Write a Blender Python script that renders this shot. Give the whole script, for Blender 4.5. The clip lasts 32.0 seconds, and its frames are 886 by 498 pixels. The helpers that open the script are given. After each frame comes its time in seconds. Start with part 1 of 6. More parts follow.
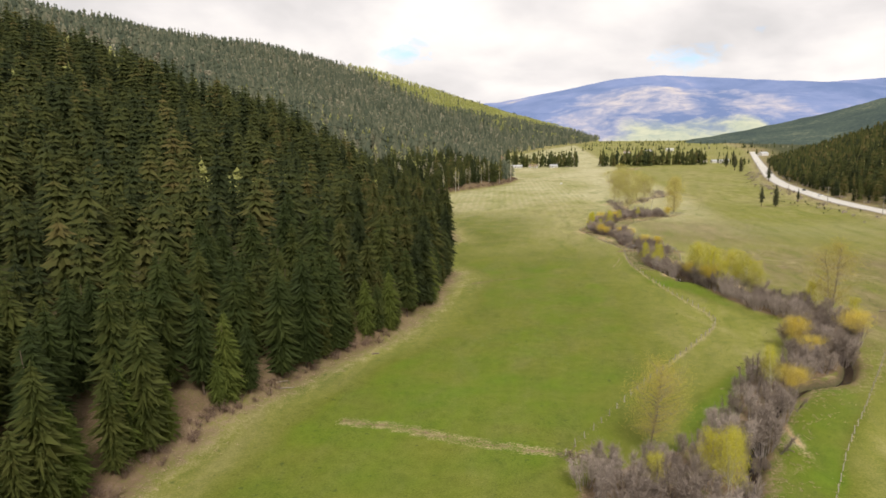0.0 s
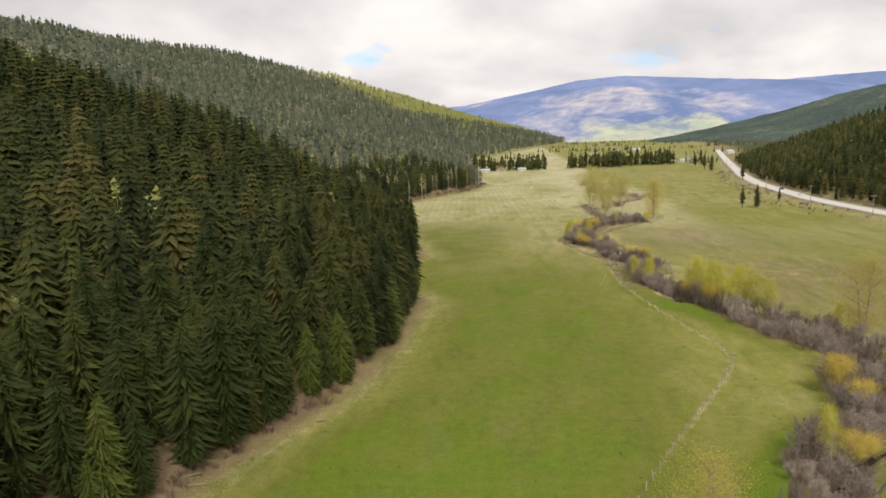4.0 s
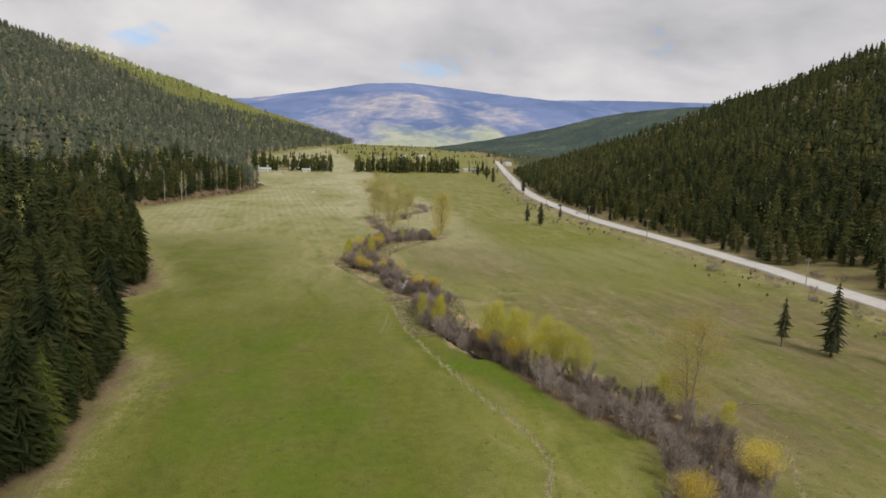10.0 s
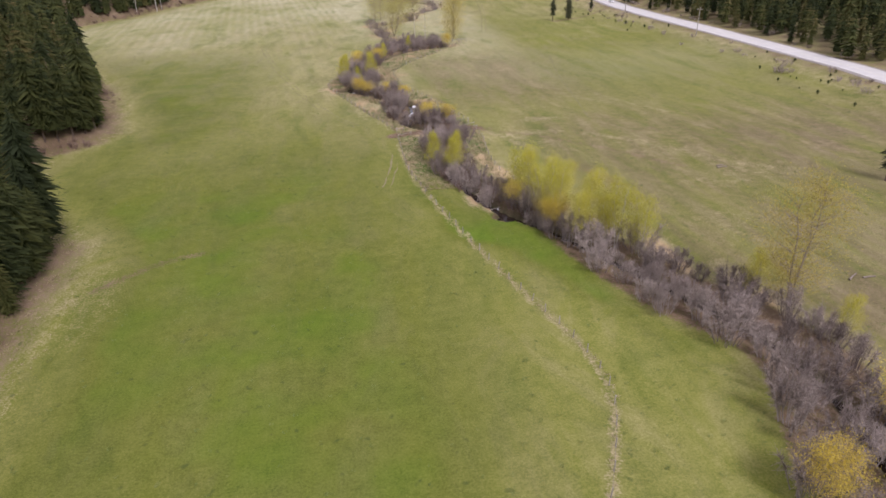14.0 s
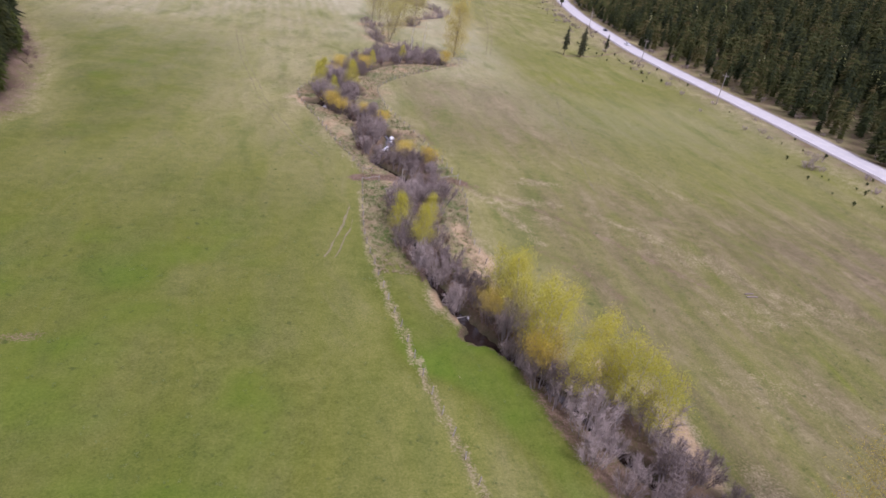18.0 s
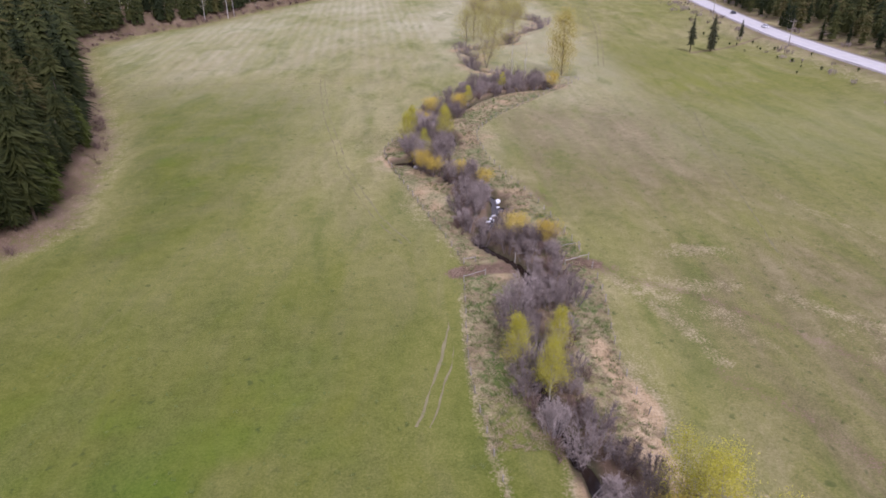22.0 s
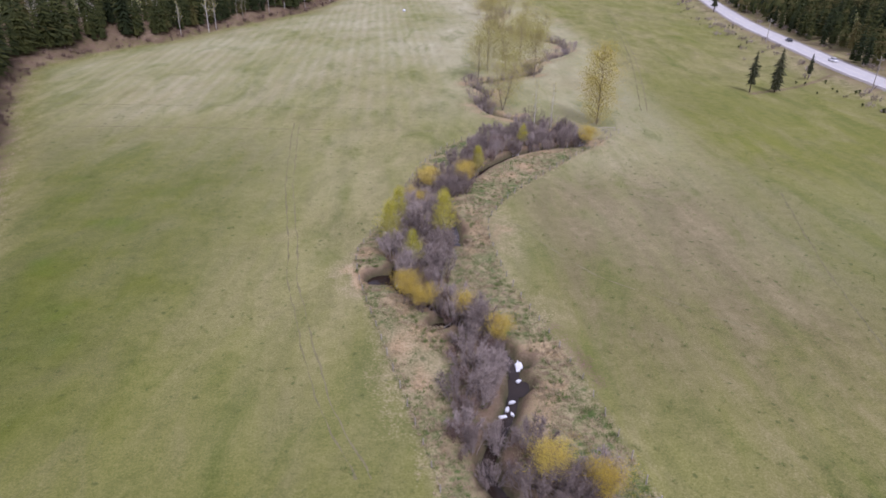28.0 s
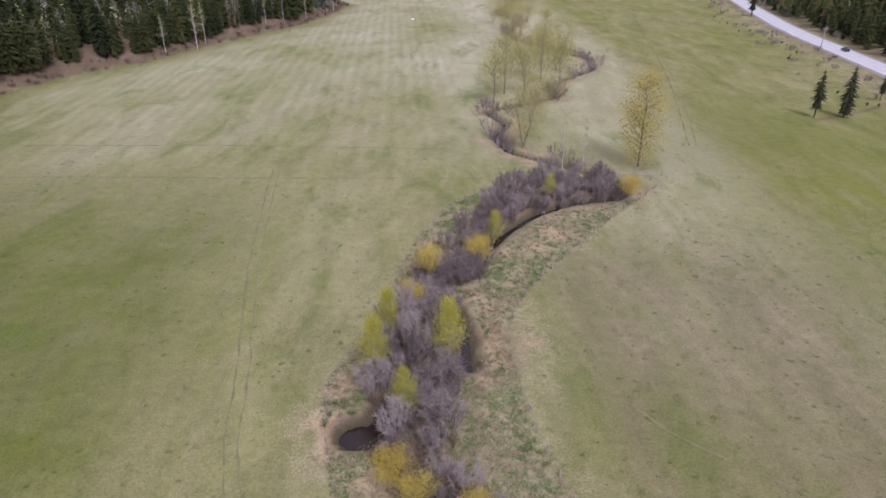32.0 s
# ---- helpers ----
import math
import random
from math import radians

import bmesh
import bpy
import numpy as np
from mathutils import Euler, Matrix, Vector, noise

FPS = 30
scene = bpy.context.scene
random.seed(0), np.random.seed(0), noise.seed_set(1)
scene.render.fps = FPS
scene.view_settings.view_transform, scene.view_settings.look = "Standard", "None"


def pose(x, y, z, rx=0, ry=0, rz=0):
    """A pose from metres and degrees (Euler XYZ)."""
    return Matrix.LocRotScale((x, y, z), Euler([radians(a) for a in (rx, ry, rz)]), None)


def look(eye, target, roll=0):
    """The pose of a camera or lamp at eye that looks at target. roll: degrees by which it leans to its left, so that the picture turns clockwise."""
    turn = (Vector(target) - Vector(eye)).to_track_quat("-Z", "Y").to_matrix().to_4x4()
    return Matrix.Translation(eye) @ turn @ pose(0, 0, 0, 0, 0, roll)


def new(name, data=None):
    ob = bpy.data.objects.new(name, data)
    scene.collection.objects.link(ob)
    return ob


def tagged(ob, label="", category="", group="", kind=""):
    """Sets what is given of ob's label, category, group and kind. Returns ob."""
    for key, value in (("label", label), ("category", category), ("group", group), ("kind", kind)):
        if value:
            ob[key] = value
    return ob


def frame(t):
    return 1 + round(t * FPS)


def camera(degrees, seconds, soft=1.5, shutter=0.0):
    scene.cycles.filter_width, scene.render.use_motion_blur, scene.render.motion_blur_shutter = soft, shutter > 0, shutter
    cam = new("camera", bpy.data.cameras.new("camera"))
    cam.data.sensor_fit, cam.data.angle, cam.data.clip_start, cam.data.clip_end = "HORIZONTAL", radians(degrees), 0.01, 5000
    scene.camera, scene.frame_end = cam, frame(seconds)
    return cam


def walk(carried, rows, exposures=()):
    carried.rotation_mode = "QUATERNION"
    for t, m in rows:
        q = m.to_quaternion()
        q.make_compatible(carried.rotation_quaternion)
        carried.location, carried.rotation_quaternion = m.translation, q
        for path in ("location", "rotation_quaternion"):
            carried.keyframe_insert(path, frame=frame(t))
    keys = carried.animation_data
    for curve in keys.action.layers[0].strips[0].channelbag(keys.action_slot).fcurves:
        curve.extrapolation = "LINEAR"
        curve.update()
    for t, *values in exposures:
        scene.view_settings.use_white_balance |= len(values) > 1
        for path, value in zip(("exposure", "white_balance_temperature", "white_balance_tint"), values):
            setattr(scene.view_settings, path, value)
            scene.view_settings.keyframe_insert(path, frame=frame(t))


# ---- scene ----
cam = camera(69.1, 32.0, soft=1.65)
METRES, EYE, TURN = 253.0, 43.2, 9.3
ROWS = [
    (0.0, 0.0, 0.0, 0.0, -0.12, -9.65, 0.68),
    (0.5, 0.0003, 0.0126, 0.0002, -0.13, -9.6, 0.66),
    (1.0, 0.0008, 0.0259, 0.0005, -0.14, -9.56, 0.63),
    (1.5, 0.0011, 0.0395, 0.0008, -0.17, -9.51, 0.83),
    (2.0, 0.0013, 0.0537, 0.0015, -0.54, -9.46, 7.54),
    (2.5, 0.0041, 0.0662, 0.0011, -1.87, -9.37, 9.38),
    (4.5, 0.0081, 0.1242, 0.0032, -3.3, -9.32, 0.6),
    (5.0, 0.0098, 0.1392, 0.0045, -4.1, -9.2, 15.41),
    (5.5, 0.0146, 0.1533, 0.0037, -9.11, -9.03, 23.22),
    (6.0, 0.0186, 0.1676, 0.0043, -14.41, -9.14, 21.71),
    (6.5, 0.024, 0.1813, 0.0045, -18.48, -9.22, 20.21),
    (7.0, 0.0294, 0.194, 0.0056, -21.01, -9.41, 4.31),
    (7.5, 0.0335, 0.2089, 0.0059, -21.79, -9.39, -1.1),
    (8.0, 0.0393, 0.223, 0.0061, -21.68, -9.36, 0.57),
    (8.5, 0.0452, 0.2373, 0.0062, -21.57, -9.34, 1.26),
    (9.0, 0.0511, 0.2511, 0.0065, -21.53, -9.33, 1.21),
    (9.5, 0.057, 0.2652, 0.0069, -21.52, -9.33, 1.12),
    (10.0, 0.0629, 0.2797, 0.007, -21.38, -9.32, -2.04),
    (10.5, 0.0684, 0.2942, 0.0071, -21.0, -9.34, -0.05),
    (11.0, 0.0744, 0.3079, 0.006, -20.79, -13.58, 1.34),
    (11.5, 0.0805, 0.3228, 0.0068, -20.72, -19.82, 1.22),
    (12.0, 0.0865, 0.338, 0.0079, -20.73, -20.58, 1.03),
    (12.5, 0.0926, 0.3526, 0.0082, -20.72, -20.59, 1.0),
    (13.0, 0.0983, 0.3669, 0.0081, -20.7, -21.91, 0.97),
    (13.5, 0.1041, 0.3817, 0.0085, -20.71, -25.69, 0.95),
    (14.0, 0.1104, 0.3969, 0.0091, -20.69, -27.06, 0.95),
    (14.5, 0.1166, 0.4117, 0.0095, -20.68, -27.07, 0.94),
    (16.5, 0.14, 0.4726, 0.0107, -20.48, -27.16, -1.06),
    (17.0, 0.1468, 0.4872, 0.0113, -20.16, -27.19, -1.96),
    (17.5, 0.1531, 0.502, 0.0116, -19.63, -27.19, -4.67),
    (18.0, 0.1582, 0.5162, 0.012, -18.81, -27.17, -8.98),
    (18.5, 0.1632, 0.5317, 0.0122, -17.57, -27.17, -10.59),
    (19.0, 0.1683, 0.5473, 0.0125, -16.18, -27.17, -9.9),
    (19.5, 0.1733, 0.5626, 0.013, -14.85, -27.17, -9.0),
    (20.0, 0.1783, 0.5781, 0.0136, -13.62, -27.18, -7.19),
    (20.5, 0.1822, 0.594, 0.0138, -12.65, -27.17, -4.24),
    (21.0, 0.1872, 0.6096, 0.0144, -12.02, -27.18, 0.38),
    (21.5, 0.192, 0.6251, 0.0148, -11.82, -27.16, 0.76),
    (22.0, 0.1961, 0.6408, 0.0153, -11.81, -27.2, 0.28),
    (22.5, 0.2002, 0.6564, 0.0153, -11.79, -27.15, 0.2),
    (23.0, 0.2044, 0.6719, 0.0156, -11.73, -27.15, -0.16),
    (23.5, 0.2082, 0.6876, 0.0155, -11.56, -27.12, -0.36),
    (24.0, 0.2121, 0.7033, 0.0156, -11.38, -27.1, -0.2),
    (24.5, 0.216, 0.7189, 0.016, -11.18, -27.09, -0.41),
    (25.0, 0.2199, 0.7346, 0.0162, -10.97, -27.06, -0.28),
    (25.5, 0.2237, 0.7502, 0.0166, -10.85, -27.06, 0.1),
    (27.5, 0.2391, 0.8131, 0.0173, -10.65, -26.94, -0.17),
    (28.0, 0.2426, 0.8289, 0.0176, -10.45, -26.91, -0.81),
    (28.5, 0.2466, 0.8443, 0.018, -10.18, -26.89, -1.08),
    (29.0, 0.2498, 0.86, 0.0184, -9.9, -26.89, -1.01),
    (29.5, 0.2536, 0.8757, 0.0186, -9.67, -26.88, 0.14),
    (30.0, 0.2573, 0.8916, 0.0186, -9.57, -26.86, 0.28),
    (30.5, 0.2609, 0.9073, 0.019, -9.52, -26.89, 0.2),
    (31.0, 0.2645, 0.9231, 0.0194, -9.47, -26.89, 0.2),
    (31.5, 0.2681, 0.9391, 0.0196, -9.42, -26.9, 0.19),
    (32.0, 0.2718, 0.9556, 0.0196, -9.37, -26.9, 0.19),
]
EXPOSURES = [(0.0, 0.56, 6900, 8), (2.0, 0.54, 6900, 8), (5.0, 0.32, 6850, 8), (6.5, 0.12, 6650, 7), (9.0, 0.06, 6550, 7), (10.5, -0.03, 6600, 8), (11.1, -0.07, 6650, 9), (12.0, 0.32, 6550, 13), (14.0, 0.46, 5950, 24), (17.0, 0.46, 5580, 33), (20.0, 0.44, 5540, 35), (24.0, 0.38, 5480, 31), (32.0, 0.24, 5400, 30)]
walk(cam, [(t, pose(0, 0, EYE, 0, 0, TURN) @ pose(METRES * x, METRES * y, METRES * z, 90 + pitch, roll, yaw)) for t, x, y, z, yaw, pitch, roll in ROWS], EXPOSURES)

# ---- light: a bright, broken overcast with a veiled sun ----
SUN_EL, SUN_AZ = radians(50), radians(160)


def link(tree, a, b):
    tree.links.new(a, b)


def maths(tree, op, a, b=0.0, c=0.0, clamp=False):
    n = tree.nodes.new("ShaderNodeMath")
    n.operation, n.use_clamp = op, clamp
    for i, v in enumerate((a, b, c)):
        if hasattr(v, "links"):
            tree.links.new(v, n.inputs[i])
        else:
            n.inputs[i].default_value = v
    return n.outputs[0]


def mixed(tree, fac, a, b, blend="MIX"):
    n = tree.nodes.new("ShaderNodeMix")
    n.data_type, n.blend_type = "RGBA", blend
    for i, v in ((0, fac), (6, a), (7, b)):
        if hasattr(v, "links"):
            tree.links.new(v, n.inputs[i])
        elif i == 0:
            n.inputs[i].default_value = v
        else:
            n.inputs[i].default_value = (*v, 1)
    return n.outputs[2]


def ramp(tree, value, stops):
    n = tree.nodes.new("ShaderNodeValToRGB")
    while len(n.color_ramp.elements) < len(stops):
        n.color_ramp.elements.new(0.5)
    for e, (p, v) in zip(n.color_ramp.elements, stops):
        e.position = p
        e.color = (v, v, v, 1) if not isinstance(v, tuple) else (*v, 1)
    tree.links.new(value, n.inputs[0])
    return n.outputs[0]


def noise_of(tree, vec, scale, detail=3.0, rough=0.55, distort=0.0):
    n = tree.nodes.new("ShaderNodeTexNoise")
    n.inputs["Scale"].default_value, n.inputs["Detail"].default_value = scale, detail
    n.inputs["Roughness"].default_value, n.inputs["Distortion"].default_value = rough, distort
    if vec is not None:
        tree.links.new(vec, n.inputs["Vector"])
    return n.outputs["Fac"]


world = bpy.data.worlds.new("overcast_sky")
scene.world = world
world.use_nodes = True
wt = world.node_tree
wt.nodes.clear()
sky = wt.nodes.new("ShaderNodeTexSky")
sky.sky_type, sky.sun_disc = "NISHITA", False
sky.sun_elevation, sky.sun_rotation = SUN_EL, SUN_AZ
blue = mixed(wt, 1.0, sky.outputs[0], (0.095, 0.125, 0.165), "MULTIPLY")
coord = wt.nodes.new("ShaderNodeTexCoord")
xyz = wt.nodes.new("ShaderNodeSeparateXYZ")
link(wt, coord.outputs["Generated"], xyz.inputs[0])
lift = maths(wt, "ADD", maths(wt, "MAXIMUM", xyz.outputs[2], 0.0), 0.36)
flat = wt.nodes.new("ShaderNodeCombineXYZ")
link(wt, maths(wt, "DIVIDE", xyz.outputs[0], lift), flat.inputs[0])
link(wt, maths(wt, "DIVIDE", xyz.outputs[1], lift), flat.inputs[1])
billow = noise_of(wt, flat.outputs[0], 1.05, 6.0, 0.5, 0.3)
fine = noise_of(wt, flat.outputs[0], 3.2, 5.0, 0.5, 0.3)
shade = ramp(wt, maths(wt, "ADD", maths(wt, "MULTIPLY", billow, 0.7), maths(wt, "MULTIPLY", fine, 0.3)),
             ((0.33, (0.47, 0.465, 0.495)), (0.46, (0.66, 0.64, 0.67)), (0.57, (0.82, 0.79, 0.80))))
gap = ramp(wt, maths(wt, "ADD", maths(wt, "MULTIPLY", billow, 0.5), maths(wt, "MULTIPLY", fine, 0.5)), ((0.30, 1.0), (0.37, 0.0)))


tall = wt.nodes.new("ShaderNodeMapping")
tall.inputs["Scale"].default_value = (1.0, 1.0, 2.2)
link(wt, coord.outputs["Generated"], tall.inputs["Vector"])
torn = noise_of(wt, tall.outputs[0], 24.0, 4.0, 0.6, 0.6)


def opening(az, el, size):
    """A small gap in the clouds."""
    a, e = radians(az), radians(el)
    way = wt.nodes.new("ShaderNodeVectorMath")
    way.operation = "DISTANCE"
    link(wt, tall.outputs[0], way.inputs[0])
    way.inputs[1].default_value = (math.sin(a) * math.cos(e), math.cos(a) * math.cos(e), 2.2 * math.sin(e))
    wobble = maths(wt, "ADD", way.outputs["Value"], maths(wt, "MULTIPLY", maths(wt, "SUBTRACT", torn, 0.5), size * 3.2))
    return maths(wt, "SUBTRACT", 1.0, maths(wt, "DIVIDE", wobble, size), clamp=True)


gaps = maths(wt, "ADD", maths(wt, "MULTIPLY", opening(-12.1, 7.3, 0.038), 0.62), maths(wt, "MULTIPLY", opening(11.3, 6.2, 0.046), 0.6))
gap = maths(wt, "ADD", gap, gaps, clamp=True)
back = wt.nodes.new("ShaderNodeBackground")
back.inputs["Strength"].default_value = 0.93
link(wt, mixed(wt, gap, shade, blue), back.inputs["Color"])
wout = wt.nodes.new("ShaderNodeOutputWorld")
link(wt, back.outputs[0], wout.inputs[0])

sun = new("sun", bpy.data.lights.new("sun", "SUN"))
sun.data.energy, sun.data.angle, sun.data.color = 2.1, radians(14), (1.0, 0.95, 0.88)
sun.matrix_world = look((0, 0, 300), (-300 * math.sin(SUN_AZ) / math.tan(SUN_EL), -300 * math.cos(SUN_AZ) / math.tan(SUN_EL), 0))

# ---- materials ----
def material(name, rough=0.85, spec=0.2):
    m = bpy.data.materials.new(name)
    m.use_nodes = True
    t = m.node_tree
    b = t.nodes["Principled BSDF"]
    b.inputs["Roughness"].default_value = rough
    b.inputs["Specular IOR Level"].default_value = spec
    return m, t, b


def place_of(t, kind="Object"):
    return t.nodes.new("ShaderNodeTexCoord").outputs[kind]


def bumped(t, b, value, strength, distance):
    n = t.nodes.new("ShaderNodeBump")
    n.inputs["Strength"].default_value, n.inputs["Distance"].default_value = strength, distance
    link(t, value, n.inputs["Height"])
    link(t, n.outputs[0], b.inputs["Normal"])


def plain(name, dark, light, scale=3.0, rough=0.8, spec=0.25, bump=0.0, metal=0.0):
    """A surface mottled between two colours at two scales."""
    m, t, b = material(name, rough, spec)
    p = place_of(t)
    v = maths(t, "ADD", maths(t, "MULTIPLY", noise_of(t, p, scale, 4), 0.6), maths(t, "MULTIPLY", noise_of(t, p, scale * 9, 3), 0.4))
    own = t.nodes.new("ShaderNodeObjectInfo").outputs["Random"]
    v = maths(t, "ADD", v, maths(t, "MULTIPLY", maths(t, "SUBTRACT", own, 0.5), 0.25))
    link(t, mixed(t, ramp(t, v, ((0.3, 0.0), (0.7, 1.0))), dark, light), b.inputs["Base Color"])
    b.inputs["Metallic"].default_value = metal
    if bump:
        bumped(t, b, v, 0.6, bump)
    return m


def foliage(name, stops, scale=0.6, through_light=0.25, spread=0.5):
    """Leaves or needles: each tree has its own tint, from its object or from the 'tint' of its vertices."""
    m, t, b = material(name, 0.75, 0.15)
    own = t.nodes.new("ShaderNodeObjectInfo").outputs["Random"]
    tint = t.nodes.new("ShaderNodeAttribute")
    tint.attribute_name = "tint"
    p = place_of(t)
    v = maths(t, "FRACT", maths(t, "ADD", own, tint.outputs["Fac"]))
    leaf = t.nodes.new("ShaderNodeNewGeometry").outputs["Random Per Island"]
    v = maths(t, "ADD", maths(t, "MULTIPLY", v, 1.0 - spread), maths(t, "MULTIPLY", maths(t, "ADD", maths(t, "MULTIPLY", leaf, 0.5), maths(t, "MULTIPLY", noise_of(t, p, scale, 3), 0.5)), spread))
    colour = ramp(t, v, stops)
    link(t, colour, b.inputs["Base Color"])
    thin = t.nodes.new("ShaderNodeBsdfTranslucent")
    link(t, colour, thin.inputs["Color"])
    mix = t.nodes.new("ShaderNodeMixShader")
    mix.inputs[0].default_value = through_light
    link(t, b.outputs[0], mix.inputs[1])
    link(t, thin.outputs[0], mix.inputs[2])
    link(t, mix.outputs[0], t.nodes["Material Output"].inputs["Surface"])
    return m


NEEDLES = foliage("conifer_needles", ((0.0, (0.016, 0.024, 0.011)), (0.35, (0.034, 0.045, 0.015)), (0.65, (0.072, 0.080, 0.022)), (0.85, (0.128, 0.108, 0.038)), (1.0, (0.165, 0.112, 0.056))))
# Greyed, lightened needles: the distance haze is put into their colour.
HAZYNEEDLES = foliage("haze_lightened_conifers", ((0.0, (0.048, 0.066, 0.046)), (0.4, (0.092, 0.112, 0.076)), (0.65, (0.155, 0.165, 0.110)), (0.85, (0.225, 0.215, 0.150)), (1.0, (0.27, 0.25, 0.19))))
# Lighter copy of the conifer needles; light on the near wood is in the colour.
LITNEEDLES = foliage("lit_conifer_needles", ((0.0, (0.024, 0.036, 0.012)), (0.45, (0.042, 0.058, 0.016)), (0.8, (0.078, 0.088, 0.023)), (1.0, (0.105, 0.092, 0.034))))
PINE = foliage("pine_needles", ((0.0, (0.030, 0.034, 0.018)), (0.5, (0.060, 0.066, 0.032)), (1.0, (0.110, 0.105, 0.055))))
CEDAR = foliage("cedar_sprays", ((0.0, (0.055, 0.078, 0.018)), (0.6, (0.095, 0.118, 0.025)), (1.0, (0.135, 0.148, 0.034))))
# Young leaves brightened for the crest: its sunlight is put into their colour.
ASPEN = foliage("sunlit_young_aspen_leaves", ((0.0, (0.26, 0.28, 0.09)), (0.5, (0.42, 0.43, 0.15)), (1.0, (0.52, 0.50, 0.28))), through_light=0.35)
BUDS = foliage("yellow_green_buds", ((0.0, (0.38, 0.37, 0.040)), (0.5, (0.53, 0.50, 0.060)), (1.0, (0.64, 0.58, 0.11))), through_light=0.4, spread=0.6)
CATKINS = foliage("golden_catkins", ((0.0, (0.50, 0.375, 0.058)), (0.5, (0.67, 0.525, 0.09)), (1.0, (0.77, 0.65, 0.16))), through_light=0.4, spread=0.6)
YELLOWBUDS = foliage("yellow_cottonwood_buds", ((0.0, (0.36, 0.29, 0.065)), (0.5, (0.50, 0.42, 0.095)), (1.0, (0.60, 0.52, 0.15))), through_light=0.4, spread=0.6)
PALEBUDS = foliage("pale_cottonwood_buds", ((0.0, (0.34, 0.31, 0.095)), (0.5, (0.46, 0.425, 0.135)), (1.0, (0.56, 0.51, 0.20))), through_light=0.4, spread=0.6)
TWIGS = foliage("bare_twigs", ((0.0, (0.115, 0.090, 0.076)), (0.5, (0.275, 0.226, 0.194)), (1.0, (0.48, 0.41, 0.365))), through_light=0.05, spread=0.42)
REDBRUSH = foliage("reddish_brush_twigs", ((0.0, (0.10, 0.068, 0.054)), (0.5, (0.19, 0.132, 0.104)), (1.0, (0.32, 0.24, 0.19))), through_light=0.05, spread=0.6)
STEMS = foliage("dark_shrub_stems", ((0.0, (0.13, 0.105, 0.095)), (0.5, (0.24, 0.20, 0.185)), (1.0, (0.42, 0.38, 0.36))), through_light=0.02, spread=0.55)
GREYLEAF = foliage("grey_aspen_twigs", ((0.0, (0.24, 0.22, 0.16)), (0.5, (0.36, 0.33, 0.24)), (1.0, (0.48, 0.46, 0.36))), through_light=0.3)
STRAW = foliage("dead_grass_blades", ((0.0, (0.26, 0.205, 0.115)), (0.5, (0.39, 0.315, 0.19)), (1.0, (0.50, 0.415, 0.275))), through_light=0.35, spread=0.7)
BLADES = foliage("meadow_grass_blades", ((0.0, (0.085, 0.125, 0.030)), (0.6, (0.15, 0.19, 0.055)), (1.0, (0.26, 0.25, 0.10))), through_light=0.2, spread=0.7)
BARK = plain("brown_bark", (0.07, 0.05, 0.038), (0.16, 0.12, 0.095), 4, 0.9, 0.1, 0.02)
PALEBARK = plain("pale_bark", (0.34, 0.31, 0.27), (0.60, 0.57, 0.52), 2.5, 0.8, 0.15, 0.01)
GREYBARK = plain("grey_cottonwood_bark", (0.16, 0.13, 0.10), (0.32, 0.27, 0.22), 3, 0.9, 0.1, 0.02)
OLDWOOD = plain("weathered_grey_timber", (0.24, 0.215, 0.18), (0.46, 0.425, 0.37), 5, 0.85, 0.15, 0.005)
ASPHALT = plain("sun_bleached_asphalt", (0.47, 0.455, 0.43), (0.60, 0.585, 0.555), 0.35, 0.9, 0.2, 0.004)
PAINT = plain("road_paint", (0.60, 0.56, 0.40), (0.75, 0.72, 0.60), 3, 0.7)
GRAVEL = plain("gravel_shoulder", (0.22, 0.195, 0.17), (0.36, 0.33, 0.29), 1.2, 0.95, 0.1, 0.03)
STONE = plain("pale_boulder", (0.28, 0.26, 0.24), (0.55, 0.53, 0.51), 2, 0.8, 0.2, 0.03)
SHEET = plain("white_sheet", (0.62, 0.63, 0.65), (0.82, 0.83, 0.85), 2, 0.6, 0.3, 0.01)
WALL = plain("pale_siding", (0.55, 0.53, 0.49), (0.74, 0.72, 0.68), 1, 0.8)
ROOF = plain("grey_metal_roof", (0.30, 0.31, 0.33), (0.52, 0.53, 0.55), 0.8, 0.5, 0.4)
REDROOF = plain("brown_shingle_roof", (0.16, 0.11, 0.09), (0.26, 0.19, 0.15), 1.2, 0.9)
DARKGLASS = plain("dark_window_glass", (0.03, 0.035, 0.04), (0.06, 0.065, 0.07), 2, 0.1, 0.5)
STEEL = plain("rusted_wire", (0.16, 0.13, 0.11), (0.30, 0.26, 0.23), 4, 0.6, 0.3, 0, 0.5)
RUT = plain("trodden_grass_and_soil", (0.125, 0.118, 0.055), (0.230, 0.208, 0.105), 0.7, 0.95, 0.08)
RUBBER = plain("black_rubber", (0.015, 0.015, 0.016), (0.035, 0.035, 0.036), 5, 0.9)
DARKPAINT = plain("dark_car_paint", (0.02, 0.022, 0.03), (0.035, 0.04, 0.05), 2, 0.25, 0.5)
WHITEPAINT = plain("white_car_paint", (0.70, 0.70, 0.71), (0.80, 0.80, 0.80), 2, 0.25, 0.5)


